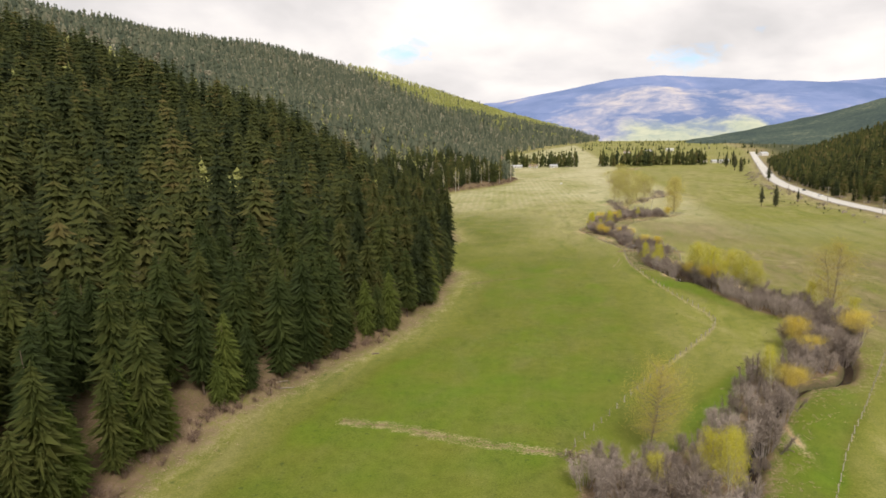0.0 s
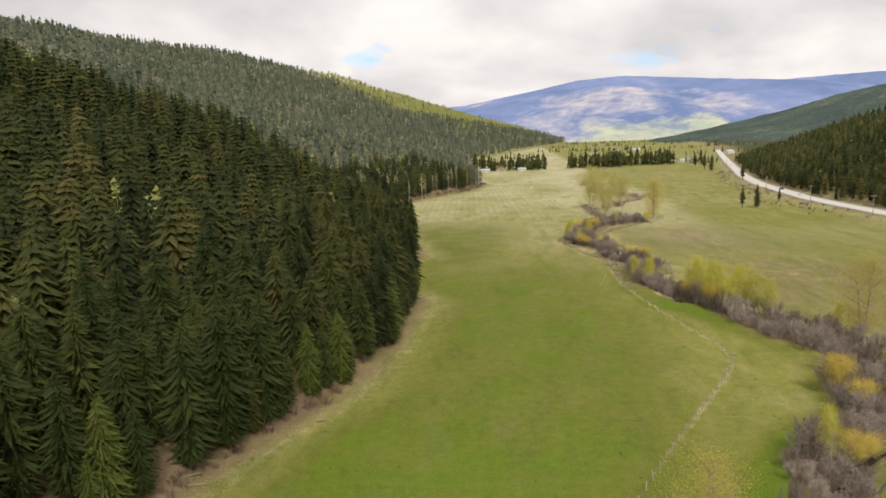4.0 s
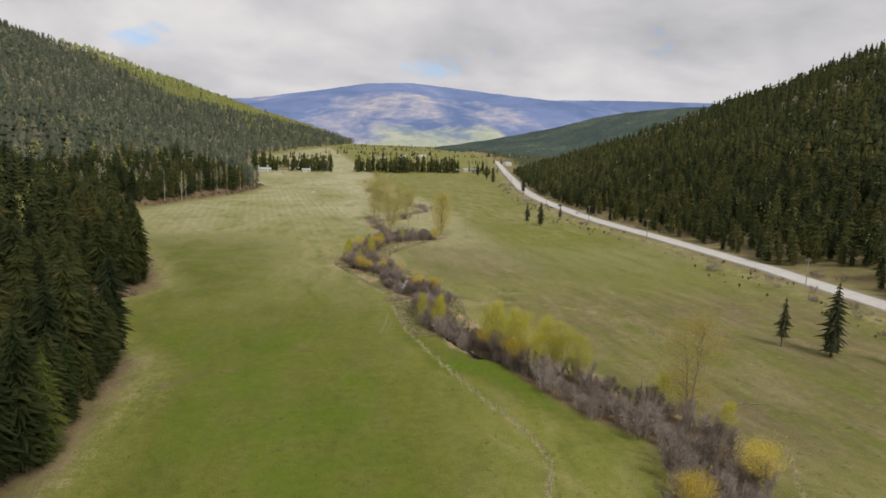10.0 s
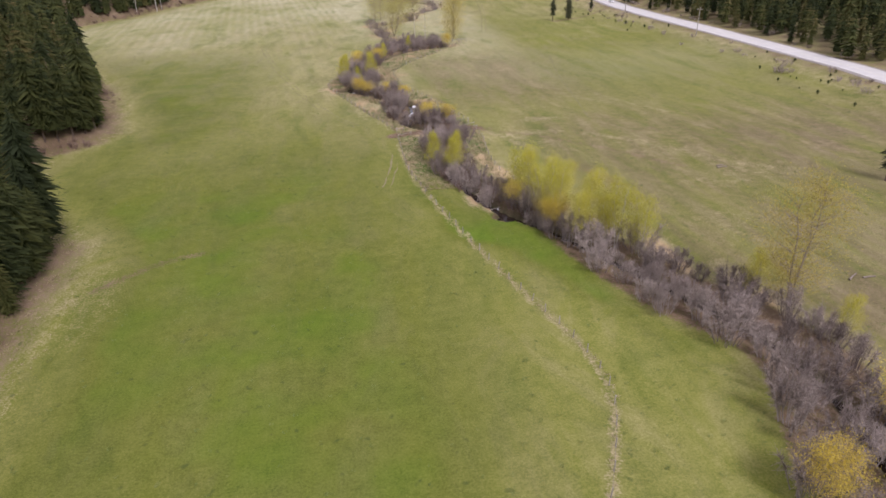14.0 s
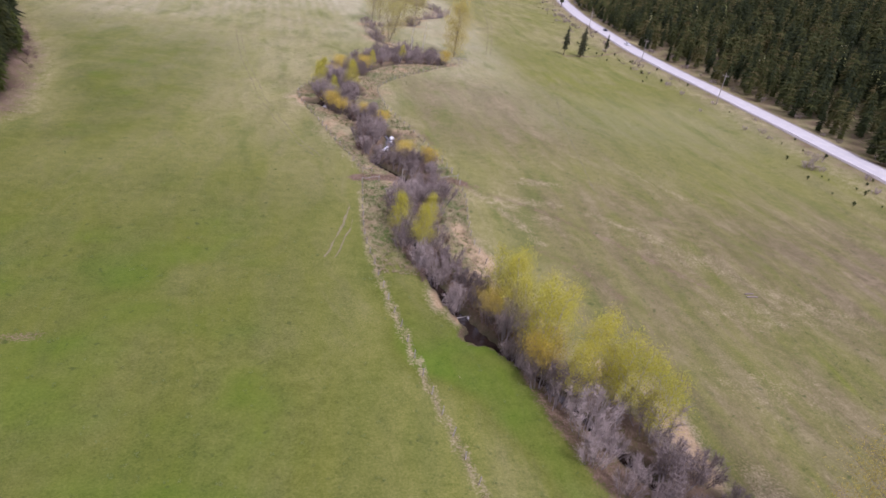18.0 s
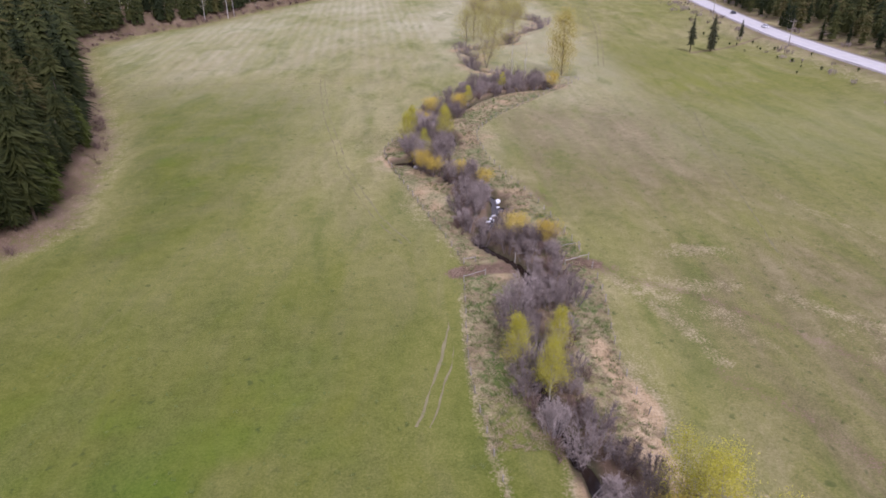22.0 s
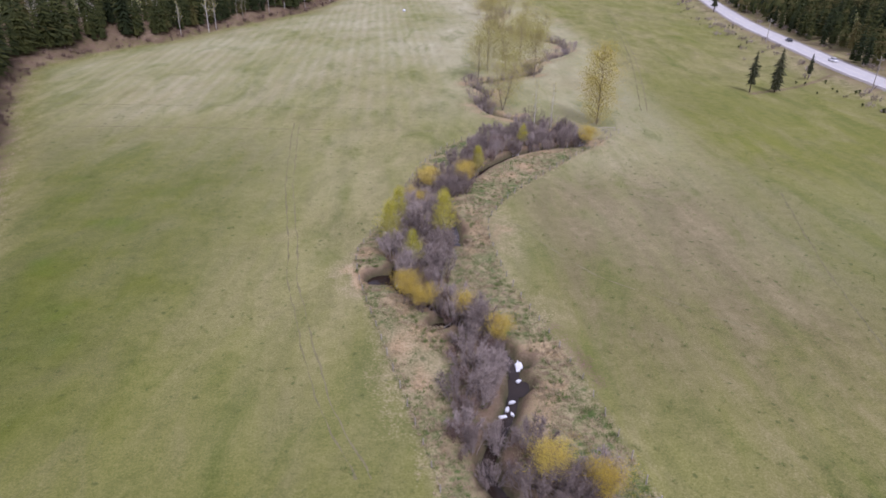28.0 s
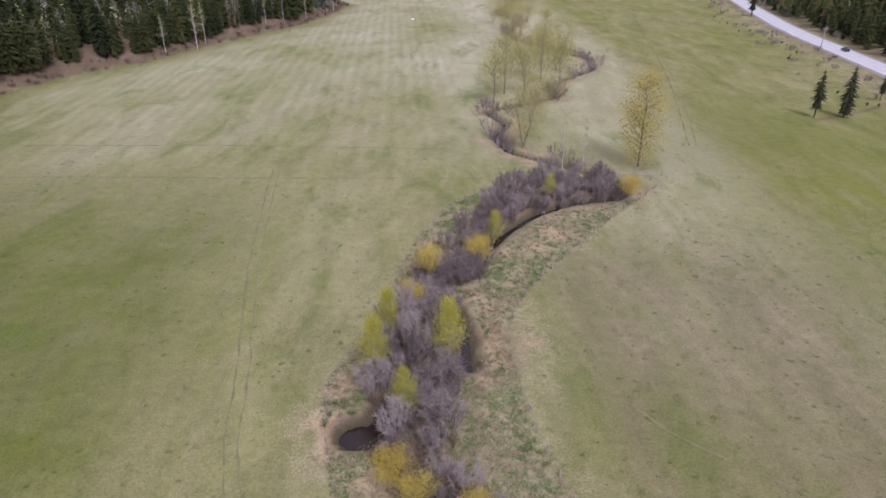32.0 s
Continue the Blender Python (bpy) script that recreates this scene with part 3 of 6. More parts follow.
def build_ground():
    xs = steps((-4200, -900, 300), (-900, -240, 22), (-240, -64, 4), (-64, 6, 1.5), (6, 96, 0.9), (96, 215, 2.0), (215, 300, 8), (300, 900, 24), (900, 4200, 150))
    ys = steps((-600, 0, 40), (0, 66, 3), (66, 400, 0.9), (400, 560, 1.5), (560, 760, 4), (760, 1300, 14), (1300, 4000, 60), (4000, 4800, 200))
    x, y = np.meshgrid(xs, ys)
    creek = np.full(x.shape, 99.0)
    near = (x > -5) & (x < 160)
    creek[near] = away(x[near], y[near], CREEK_COARSE)
    for px, py, r in ((19.6, 301.8, 2.2), (41.4, 201.2, 1.9), (38.8, 281, 0.9), (28.4, 289.6, 1.4), (31.0, 286.0, 1.5), (37.6, 277.0, 1.6), (31.6, 313.6, 1.4)):
        creek = np.minimum(creek, np.maximum(np.hypot(x - px, y - py) - r + 1.0, 0))
    z = land(x, y, creek)
    nx, ny = len(xs), len(ys)
    i = np.arange(nx * ny).reshape(ny, nx)
    quads = np.stack([i[:-1, :-1], i[:-1, 1:], i[1:, 1:], i[1:, :-1]], -1).reshape(-1, 4)
    me = mesh_of("ground", np.stack([x, y, z], -1).reshape(-1, 3), quads, GROUND, shade_smooth=True)
    wood = edge_x(y) - x
    e = x - road_x(y)
    w = 0.5 + 0.5 * rough(x, y, 17, 0.4)
    w2 = 0.5 + 0.5 * rough(x, y, 7, 2.2)
    dry = 0.8 * smooth(creek, 9, 4.0) * smooth(w + w2, 0.6, 1.15)
    dry = dry * (1 - 0.75 * smooth(y, 215, 195))
    west_bank = smooth(np.interp(y, CREEK_LINE[:, 1], CREEK_LINE[:, 0]) - x, 0.5, 2.5) * smooth(y, 250, 242)
    dry = dry * (1 - west_bank)
    dry = np.maximum(dry, smooth(wood, -8, -1) * (0.22 + 0.45 * w))
    for cx, cy, sx, sy, k in ((60, 246, 9, 2.2, 0.55), (84, 228, 14, 11, 0.24), (90, 210, 16, 9, 0.26), (77, 192, 12, 10, 0.22), (103, 209, 12, 8, 0.24), (66, 256, 7, 1.6, 0.5), (-22, 186, 5, 14, 0.30), (24, 285, 4, 14, 0.8), (41, 285, 3, 14, 0.7), (39, 318, 4, 12, 0.8), (48, 350, 6, 6, 0.9), (57, 244, 2.5, 5, 0.5), (63, 238, 3, 3, 0.45), (46.5, 221, 2.4, 8, 1.3), (44.6, 232, 1.9, 6, 1.2), (39.3, 206, 1.2, 3.5, 1.3), (44.8, 214, 1.6, 6, 1.3), (37.5, 209.5, 1.5, 4, 1.3), (33.5, 221, 1.0, 4, 0.6), (50, 203, 3.5, 9, 1.2), (60.5, 182, 2.2, 10, 1.4), (66.5, 169, 2.2, 8, 1.2), (55.5, 193, 2, 6, 1.3), (29.8, 232, 0.9, 14, 0.9), (46.2, 212, 1.5, 8, 1.5), (44.9, 226, 1.3, 8, 1.4), (17, 301, 3, 5, 1.3), (16.5, 309, 2, 3, 1.2), (26, 278, 3, 6, 0.9), (27, 345, 3, 6, 1.1), (36, 318, 3, 12, 0.9), (43, 345, 5, 5, 0.9), (45.5, 117, 1.6, 1.3, 1.0), (35.5, 98, 0.9, 9, 1.3), (52, 120.5, 4, 0.8, 1.1), (52, 362, 12, 3, 1.0), (34, 300, 4, 12, 0.6)):
        dry = np.maximum(dry, k * np.exp(-((x - cx) / sx) ** 2 - ((y - cy) / sy) ** 2) * (0.5 + 0.8 * w2))
    w3 = 0.5 + 0.5 * rough(x, y, 75, 1.1)
    pale = (0.06 + 0.40 * smooth(y, 170, 320) + 0.42 * smooth(y, 300, 520)) * smooth(wood, 5, -14) * (0.7 + 0.4 * w3) * (1 - 0.75 * smooth(x, 85, 110) * smooth(y, 330, 370))
    pale = np.maximum(pale, 0.05 * smooth(x, 48, 70) * smooth(y, 380, 250))
    pale = pale * (0.82 + 0.18 * smooth(x, 10, 60)) * (1 - 0.6 * smooth(x, 50, 70) * smooth(y, 320, 250))
    brown = np.clip(smooth(x, 50, 66) * smooth(x, 165, 140) * smooth(y, 330, 250) * smooth(y, 120, 165) * (0.55 + 0.5 * w3) * smooth(y, 290, 225) + 0.65 * smooth(x, 38, 52) * smooth(x, 110, 70) * smooth(y, 260, 290) * smooth(y, 360, 330), 0, 1)
    dry = np.maximum(dry, smooth(e, -24, -10) * smooth(e, 40, 10) * 0.35 + 0.35 * smooth(e, -24, -10) * smooth(e, 40, 10) * w2)
    for pts in FENCES:
        dry = np.maximum(dry, (0.72 if pts is WEST else 0.55) * smooth(away(x, y, wiggled(pts, 4.0)), 1.0, 0.1) * (0.75 + 0.2 * w2) * smooth(y, 95, 135))
    for line in ([(51, 251), (55, 245), (60, 238), (67, 230)], [(52, 252), (58, 248), (64, 240)], [(55, 250), (62, 247), (70, 246)]):
        dry = np.maximum(dry, 0.36 * smooth(away(x, y, wiggled(line)), 1.0, 0.1) * (0.45 + 0.7 * w2))
    dry = np.maximum(dry, 0.75 * smooth(away(x, y, wiggled([(-33, 174), (-29, 181), (-25.5, 188), (-20.5, 191)])), 4.2, 0.8) * (0.3 + 0.5 * w2))
    dry = np.maximum(dry, 0.5 * smooth(away(x, y, wiggled([(-31, 91), (-22, 90), (-13, 87), (-2, 85), (8, 84)])), 1.9, 0.9) * (0.6 + 0.5 * w2))
    soil = np.maximum(smooth(wood, -4.5 - 2 * w2, 1.5) * (0.42 + 0.45 * w), smooth(wood, -1.0, 2.5) * (0.60 + 0.35 * w2))
    soil = np.maximum(soil, np.maximum(smooth(creek, 2.2, 1.0) * 0.95 * (1 - 0.5 * smooth(y, 372, 385)), 0.6 * smooth(creek, np.interp(y, [250, 265], [5.0, 3.2]), 1.8) * (0.6 + 0.5 * w2) * (1 - 0.9 * smooth(y, 368, 382)) * (1 - 0.75 * west_bank)))
    span = np.array(THICKET)
    inside = np.minimum(x - np.interp(y, span[:, 0], span[:, 1]), np.interp(y, span[:, 0], span[:, 2]) - x)
    soil = np.maximum(soil, 0.85 * smooth(inside, 0.2, 1.6) * smooth(y, 60, 70) * smooth(y, 380, 374) * (0.75 + 0.3 * w2))
    soil = np.maximum(soil, smooth(e, 7, 13) * (0.15 + 0.55 * w2))
    soil = np.maximum(soil, 0.75 * smooth(e, -14, -8) * w)
    cross = away(x, y, wiggled([(28.4, 251.5), (33, 252.3), (39, 253.4), (46, 254.4), (49, 253)]))
    soil = np.maximum(soil, smooth(cross, 2.3, 1.1))
    soil = np.maximum(soil, 0.5 * np.exp(-((x - 50.5) / 2.6) ** 2 - ((y - 251.5) / 2) ** 2))
    for line, width, k in (([(54, 248), (62, 243), (72, 232), (84, 216)], 0.7, 0.40), ([(130, 421), (142, 427), (158, 433), (168, 440)], 1.2, 0.6)):
        soil = np.maximum(soil, k * smooth(away(x, y, wiggled(line)), width + 0.9, width * 0.4))
    soil = np.maximum(soil, 0.42 * smooth(away(x, y, wiggled([(-22, 189.5), (-16, 195), (-12, 197.5), (-8, 198)])), 1.5, 0.3))
    furrow = away(x, y, wiggled([(-31, 91), (-22, 90), (-13, 87), (-2, 85), (8, 84)]))
    soil = np.maximum(soil * smooth(furrow, 0.3, 1.6), 0.62 * smooth(furrow, 0.75, 0.2) * (0.6 + 0.5 * w2))

    def stroke(points, wide):
        return smooth(away(x, y, wiggled(points)), wide + 0.8, 0.25 * wide) * (0.45 + 0.7 * w2)
    for points, wide, k in (([(73.7, 241.5), (78.6, 237.3), (84.1, 232.3), (88.6, 224.4), (92, 220), (97, 213.4), (104, 209)], 2.4, 0.46), ([(90.8, 277.9), (95.4, 265.4), (101.7, 254.2)], 1.2, 0.4), ([(50.1, 250.7), (53.7, 242.7), (56.7, 235.9), (58.9, 227.3)], 1.3, 0.58), ([(64, 258), (68, 257), (71, 256)], 1.6, 0.75)):
        dry = np.maximum(dry, k * stroke(points, wide))
    for points, wide, k in (([(65.6, 249.6), (66.7, 238.8), (67, 229.4)], 2.2, 1.0), ([(80.2, 236.4), (78.2, 226.9), (77.8, 218.1), (77.9, 212.1)], 2.5, 1.0), ([(81, 259.8), (85.7, 251.2), (89.9, 243.5), (94.5, 234.1), (98.4, 223.8), (103.7, 214.2)], 1.8, 0.9)):
        brown = np.maximum(brown, k * stroke(points, wide))
    for points, wide, k in (([(43.5, 287.9), (45.6, 281.5), (47.2, 275.4)], 1.3, 0.5), ([(57.3, 226.6), (62, 220.5), (66.2, 212.3), (69.7, 206.6)], 1.5, 0.36)):
        soil = np.maximum(soil, k * stroke(points, wide))
    fw, fe = np.array(WEST + WEST_UPPER), np.array(EAST + EAST_UPPER[:-1])
    verge = smooth(x - np.interp(y, fw[:, 1], fw[:, 0]), -0.3, 0.8) * smooth(np.interp(y, fe[:, 1], fe[:, 0]) - x, -0.3, 0.8) * smooth(y, 212, 236) * smooth(y, 378, 370)
    me.attributes.new("verge", "FLOAT", "POINT").data.foreach_set("value", verge.astype(np.float32).ravel())
    soil = soil * (1 - smooth(y, 1250, 1450) * smooth(x, 300, 200))
    lush_and_light = 0.9 * smooth(wood, -3, -14) * smooth(y, 310, 210) * smooth(x, 45, 12) * (0.62 + 0.3 * w + 0.3 * w3)
    lush_and_light = np.maximum(lush_and_light, 1.0 * smooth(creek, 16, 9) * smooth(y, 245, 195) * (0.75 + 0.3 * w) * smooth(x - np.interp(y, [60, 250], [50, 38]), 12, 2))
    lush_and_light = np.maximum(lush_and_light, 0.38 * np.exp(-((x - 105) / 30) ** 2 - ((y - 400) / 40) ** 2) + 0.6 * np.exp(-((x - 60) / 9) ** 2 - ((y - 108) / 30) ** 2))
    # Greener side bands; lens falloff is painted in as darker grass too.
    lush_and_light = np.maximum(lush_and_light, 0.88 * smooth(x, 12, -22) * smooth(y, 410, 330) * smooth(y, 210, 270) * smooth(wood, -3, -14) * (0.6 + 0.4 * w))
    lush_and_light = np.maximum(lush_and_light, 0.5 * smooth(x, 72, 98) * smooth(y, 235, 290) * smooth(y, 430, 350) * (0.5 + 0.5 * w3))
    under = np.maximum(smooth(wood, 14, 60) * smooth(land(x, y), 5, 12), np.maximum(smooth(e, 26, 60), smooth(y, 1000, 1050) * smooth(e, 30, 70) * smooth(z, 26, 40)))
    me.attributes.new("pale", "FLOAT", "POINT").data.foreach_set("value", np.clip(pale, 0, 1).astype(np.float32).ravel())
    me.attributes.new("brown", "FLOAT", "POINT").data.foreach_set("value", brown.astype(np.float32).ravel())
    # The dark floor is thinned on the crest to paint it as sunlit.
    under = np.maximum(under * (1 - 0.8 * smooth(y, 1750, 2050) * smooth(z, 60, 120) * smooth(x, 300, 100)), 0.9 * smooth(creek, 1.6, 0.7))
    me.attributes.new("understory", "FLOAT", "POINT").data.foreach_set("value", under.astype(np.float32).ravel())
    # Crest grass stays brighter than the woods below, sunlight put into its colour.
    lush_and_light = np.maximum(lush_and_light, smooth(y, 1750, 2000) * smooth(wood, 20, 100))
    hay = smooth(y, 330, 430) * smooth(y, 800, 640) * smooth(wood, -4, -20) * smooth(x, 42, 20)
    zone = np.stack([dry, soil, lush_and_light, hay], -1).reshape(-1, 4)
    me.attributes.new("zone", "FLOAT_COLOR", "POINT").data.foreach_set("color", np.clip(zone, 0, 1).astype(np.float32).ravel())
    tagged(new("ground", me), "spring meadow with dry grass strips between wooded slopes", "ground", kind="structure")


build_ground()


def ribbon(line, width, z, lift=0.0):
    """Corners and quads of a strip along a line, at the heights z."""
    d = np.gradient(line, axis=0)
    n = np.stack([-d[:, 1], d[:, 0]], 1) / np.maximum(np.hypot(d[:, 0], d[:, 1]), 1e-6)[:, None]
    width = np.broadcast_to(np.asarray(width, float), (len(line),))[:, None]
    zz = np.broadcast_to(np.asarray(z, float), (len(line),))[:, None] + lift
    v = np.concatenate([np.concatenate([line - n * width / 2, zz], 1), np.concatenate([line + n * width / 2, zz], 1)])
    i, k = np.arange(len(line) - 1), len(line)
    return v, np.stack([i, i + 1, i + 1 + k, i + k], 1)


def build_water():
    wide = np.interp(CREEK_LINE[:, 1], [255, 280], [1.5, 1.2]) + 1.4 * np.exp(-((CREEK_LINE[:, 1] - 201) / 4) ** 2) + 1.6 * np.exp(-((CREEK_LINE[:, 1] - 301) / 4) ** 2)
    v, q = ribbon(CREEK_LINE, wide, -1.15 + 0 * CREEK_LINE[:, 0])
    tagged(new("water", mesh_of("water", v, q[:, ::-1], WATER)), "shallow brown creek water between cut banks", "creek", kind="structure")


build_water()


def build_pool(x, y, r, seed):
    """A slack pool under a cut bank."""
    g = np.random.default_rng(seed)
    a = np.arange(18) * 2 * math.pi / 18
    q = r * (1 + 0.16 * np.sin(2 * a + seed) + 0.08 * g.normal(size=18))
    v = np.concatenate([[(0, 0, 0)], np.stack([q * np.cos(a), q * np.sin(a), 0 * a], 1)])
    pool = new("pool", mesh_of("pool", v, np.array([(0, 1 + k, 1 + (k + 1) % 18) for k in range(18)]), WATER))
    pool.location = (x, y, -1.14)
    tagged(pool, "dark still pool below the cut bank of the creek", "pool", "pools in the creek", "structure")


for spot in ((19.6, 301.8, 2.3, 1), (28.4, 289.6, 1.5, 2), (31.0, 286.0, 1.6, 3), (37.6, 277.0, 1.7, 4), (41.4, 201.2, 2.0, 5), (31.6, 313.6, 1.5, 6)):
    build_pool(*spot)


def build_road():
    y = np.arange(-300, 1500, 6.0)
    x = road_x(y)
    for _ in range(14):
        x[1:-1] = (x[:-2] + 2 * x[1:-1] + x[2:]) / 4
    line = np.stack([x, y], 1)
    z = land(x, y) + 0.12
    v, q = ribbon(line, 9.0, z, 0.10)
    low = v.copy()
    low[:, 2] -= 0.5
    k, n = len(line), len(v)
    i = np.arange(k - 1)
    sides = np.concatenate([q, np.stack([i, i + n, i + 1 + n, i + 1], 1), np.stack([i + k, i + 1 + k, i + 1 + k + n, i + k + n], 1)])
    road = tagged(new("road", mesh_of("road", np.concatenate([v, low]), sides[:, ::-1], ASPHALT)), "two-lane pale asphalt highway along the foot of the hill", "road", kind="structure")
    for name, off, w in (("edge_line", -3.9, 0.16), ("edge_line", 3.9, 0.16), ("centre_line", 0.0, 0.22)):
        vv, qq = ribbon(line + np.array([off, 0]), w, z, 0.106)
        part(name, mesh_of(name, vv, qq[:, ::-1], PAINT), road)
    for off in (-6.1, 6.1):
        vv, qq = ribbon(line + np.array([off * 0.87, 0]), 2.0, land(x + off, y) + 0.12, 0.0)
        tagged(new("shoulder", mesh_of("shoulder", vv, qq[:, ::-1], GRAVEL)), "gravel shoulder beside the highway", "shoulder", kind="structure")


build_road()


def build_ruts():
    """Wheel ruts and paths worn into the grass."""
    g = np.random.default_rng(23)
    left = [(20, 262), (14.5, 273), (10.5, 285), (6, 300), (3, 316), (-2, 339), (-7, 372), (-8.5, 384)]
    lines = [(left, 0.0, 0.30), (left, 1.5, 0.26), ([(22, 219), (25, 230), (28, 247)], 0.0, 0.45), ([(22, 219), (25, 230), (28, 247)], 1.4, 0.3), ([(-84, 401.5), (-26, 400.6), (31, 397.4)], 0.0, 0.55), ([(-71, 379.7), (-20, 378.3), (37, 377.5)], 0.0, 0.55)]
    lines += [([(42.3, 320.5), (45.9, 313.2), (52, 302), (62.3, 293.5), (71, 286.4)], 0.0, 0.35), ([(88, 399), (101, 450), (111, 495), (125, 570), (141, 653)], 0.0, 0.4), ([(88, 399), (101, 450), (111, 495), (125, 570), (141, 653)], 2.0, 0.4), ([(97.7, 335.8), (89.4, 305), (83, 273), (79, 255)], 0.0, 0.4)]
    for points, off, wide in lines:
        line = wiggled(points, 0.8) + np.array([off, 0.0])
        line = line + 0.25 * np.stack([rough(line[:, 0], line[:, 1], 9, 0.3), rough(line[:, 0], line[:, 1], 7, 1.9)], 1)
        v, q = ribbon(line, wide * np.clip(0.65 + 0.9 * rough(line[:, 0], line[:, 1], 6, off) + g.normal(0, 0.12, len(line)), 0.12, 1.5), land(line[:, 0], line[:, 1]), 0.02)
        tagged(new("rut", mesh_of("rut", v, q[:, ::-1], RUT)), "narrow worn wheel rut in the meadow grass", "rut", "ruts in the meadow", "structure")


build_ruts()


def build_mountain(name, crest, depth, base, seed, label, mat=MOUNTAIN, relief=1.0):
    """A far ridge: crest rows of (degrees east of north, degrees above the eye, distance)."""
    az = np.linspace(crest[0][0], crest[-1][0], 160)
    el = np.interp(az, [c[0] for c in crest], [c[1] for c in crest])
    far = np.interp(az, [c[0] for c in crest], [c[2] for c in crest])
    rows = np.linspace(-1, 0.6, 60)
    a, u = np.meshgrid(np.radians(az), rows)
    d = far[None] + u * depth
    top = 45 + far * np.tan(np.radians(el))
    h = base + (top[None] - base) * np.where(u < 0, (1 + u) ** 0.85, 1 - 0.5 * u)
    x, y = 2.5 + d * np.sin(a), 65 + d * np.cos(a)
    side = smooth(u, 0.0, -0.25) * smooth(u, -1, -0.8)
    h = h + relief * 26 * rough(x, y, 900, seed) * side + relief * 14 * rough(x, y, 330, seed + 1) * side + 3 * rough(x, y, 120, seed) * smooth(u, -1, -0.9)
    i = np.arange(x.size).reshape(x.shape)
    quads = np.stack([i[:-1, :-1], i[:-1, 1:], i[1:, 1:], i[1:, :-1]], -1).reshape(-1, 4)
    me = mesh_of(name, np.stack([x, y, h], -1).reshape(-1, 3), quads, mat, shade_smooth=True)
    deg = np.degrees(a)
    open_hill = smooth(u, -0.12, -0.35) * smooth(np.abs(deg - 10), 14, 4) * 0.75
    low = smooth(u, -0.6, -0.85) * smooth(np.abs(deg - 12), 10, 3)
    zone = np.stack([open_hill, low, 0 * low, 0 * low + 1], -1).reshape(-1, 4)
    me.attributes.new("zone", "FLOAT_COLOR", "POINT").data.foreach_set("color", zone.astype(np.float32).ravel())
    return tagged(new(name, me), label, "mountain", kind="structure")


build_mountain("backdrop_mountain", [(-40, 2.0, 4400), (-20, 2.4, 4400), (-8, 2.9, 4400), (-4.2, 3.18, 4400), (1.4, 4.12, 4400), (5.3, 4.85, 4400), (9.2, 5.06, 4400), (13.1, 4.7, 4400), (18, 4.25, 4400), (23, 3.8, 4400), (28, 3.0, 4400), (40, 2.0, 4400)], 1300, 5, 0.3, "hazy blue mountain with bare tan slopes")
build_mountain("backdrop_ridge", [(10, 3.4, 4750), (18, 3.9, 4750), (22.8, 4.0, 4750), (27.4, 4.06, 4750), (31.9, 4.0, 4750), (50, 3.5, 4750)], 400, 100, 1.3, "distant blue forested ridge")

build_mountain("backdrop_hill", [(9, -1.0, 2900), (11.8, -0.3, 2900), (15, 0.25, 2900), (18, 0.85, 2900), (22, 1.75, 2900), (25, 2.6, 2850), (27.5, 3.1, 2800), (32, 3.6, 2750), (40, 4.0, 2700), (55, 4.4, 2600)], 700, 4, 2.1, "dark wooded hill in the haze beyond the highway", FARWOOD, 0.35)

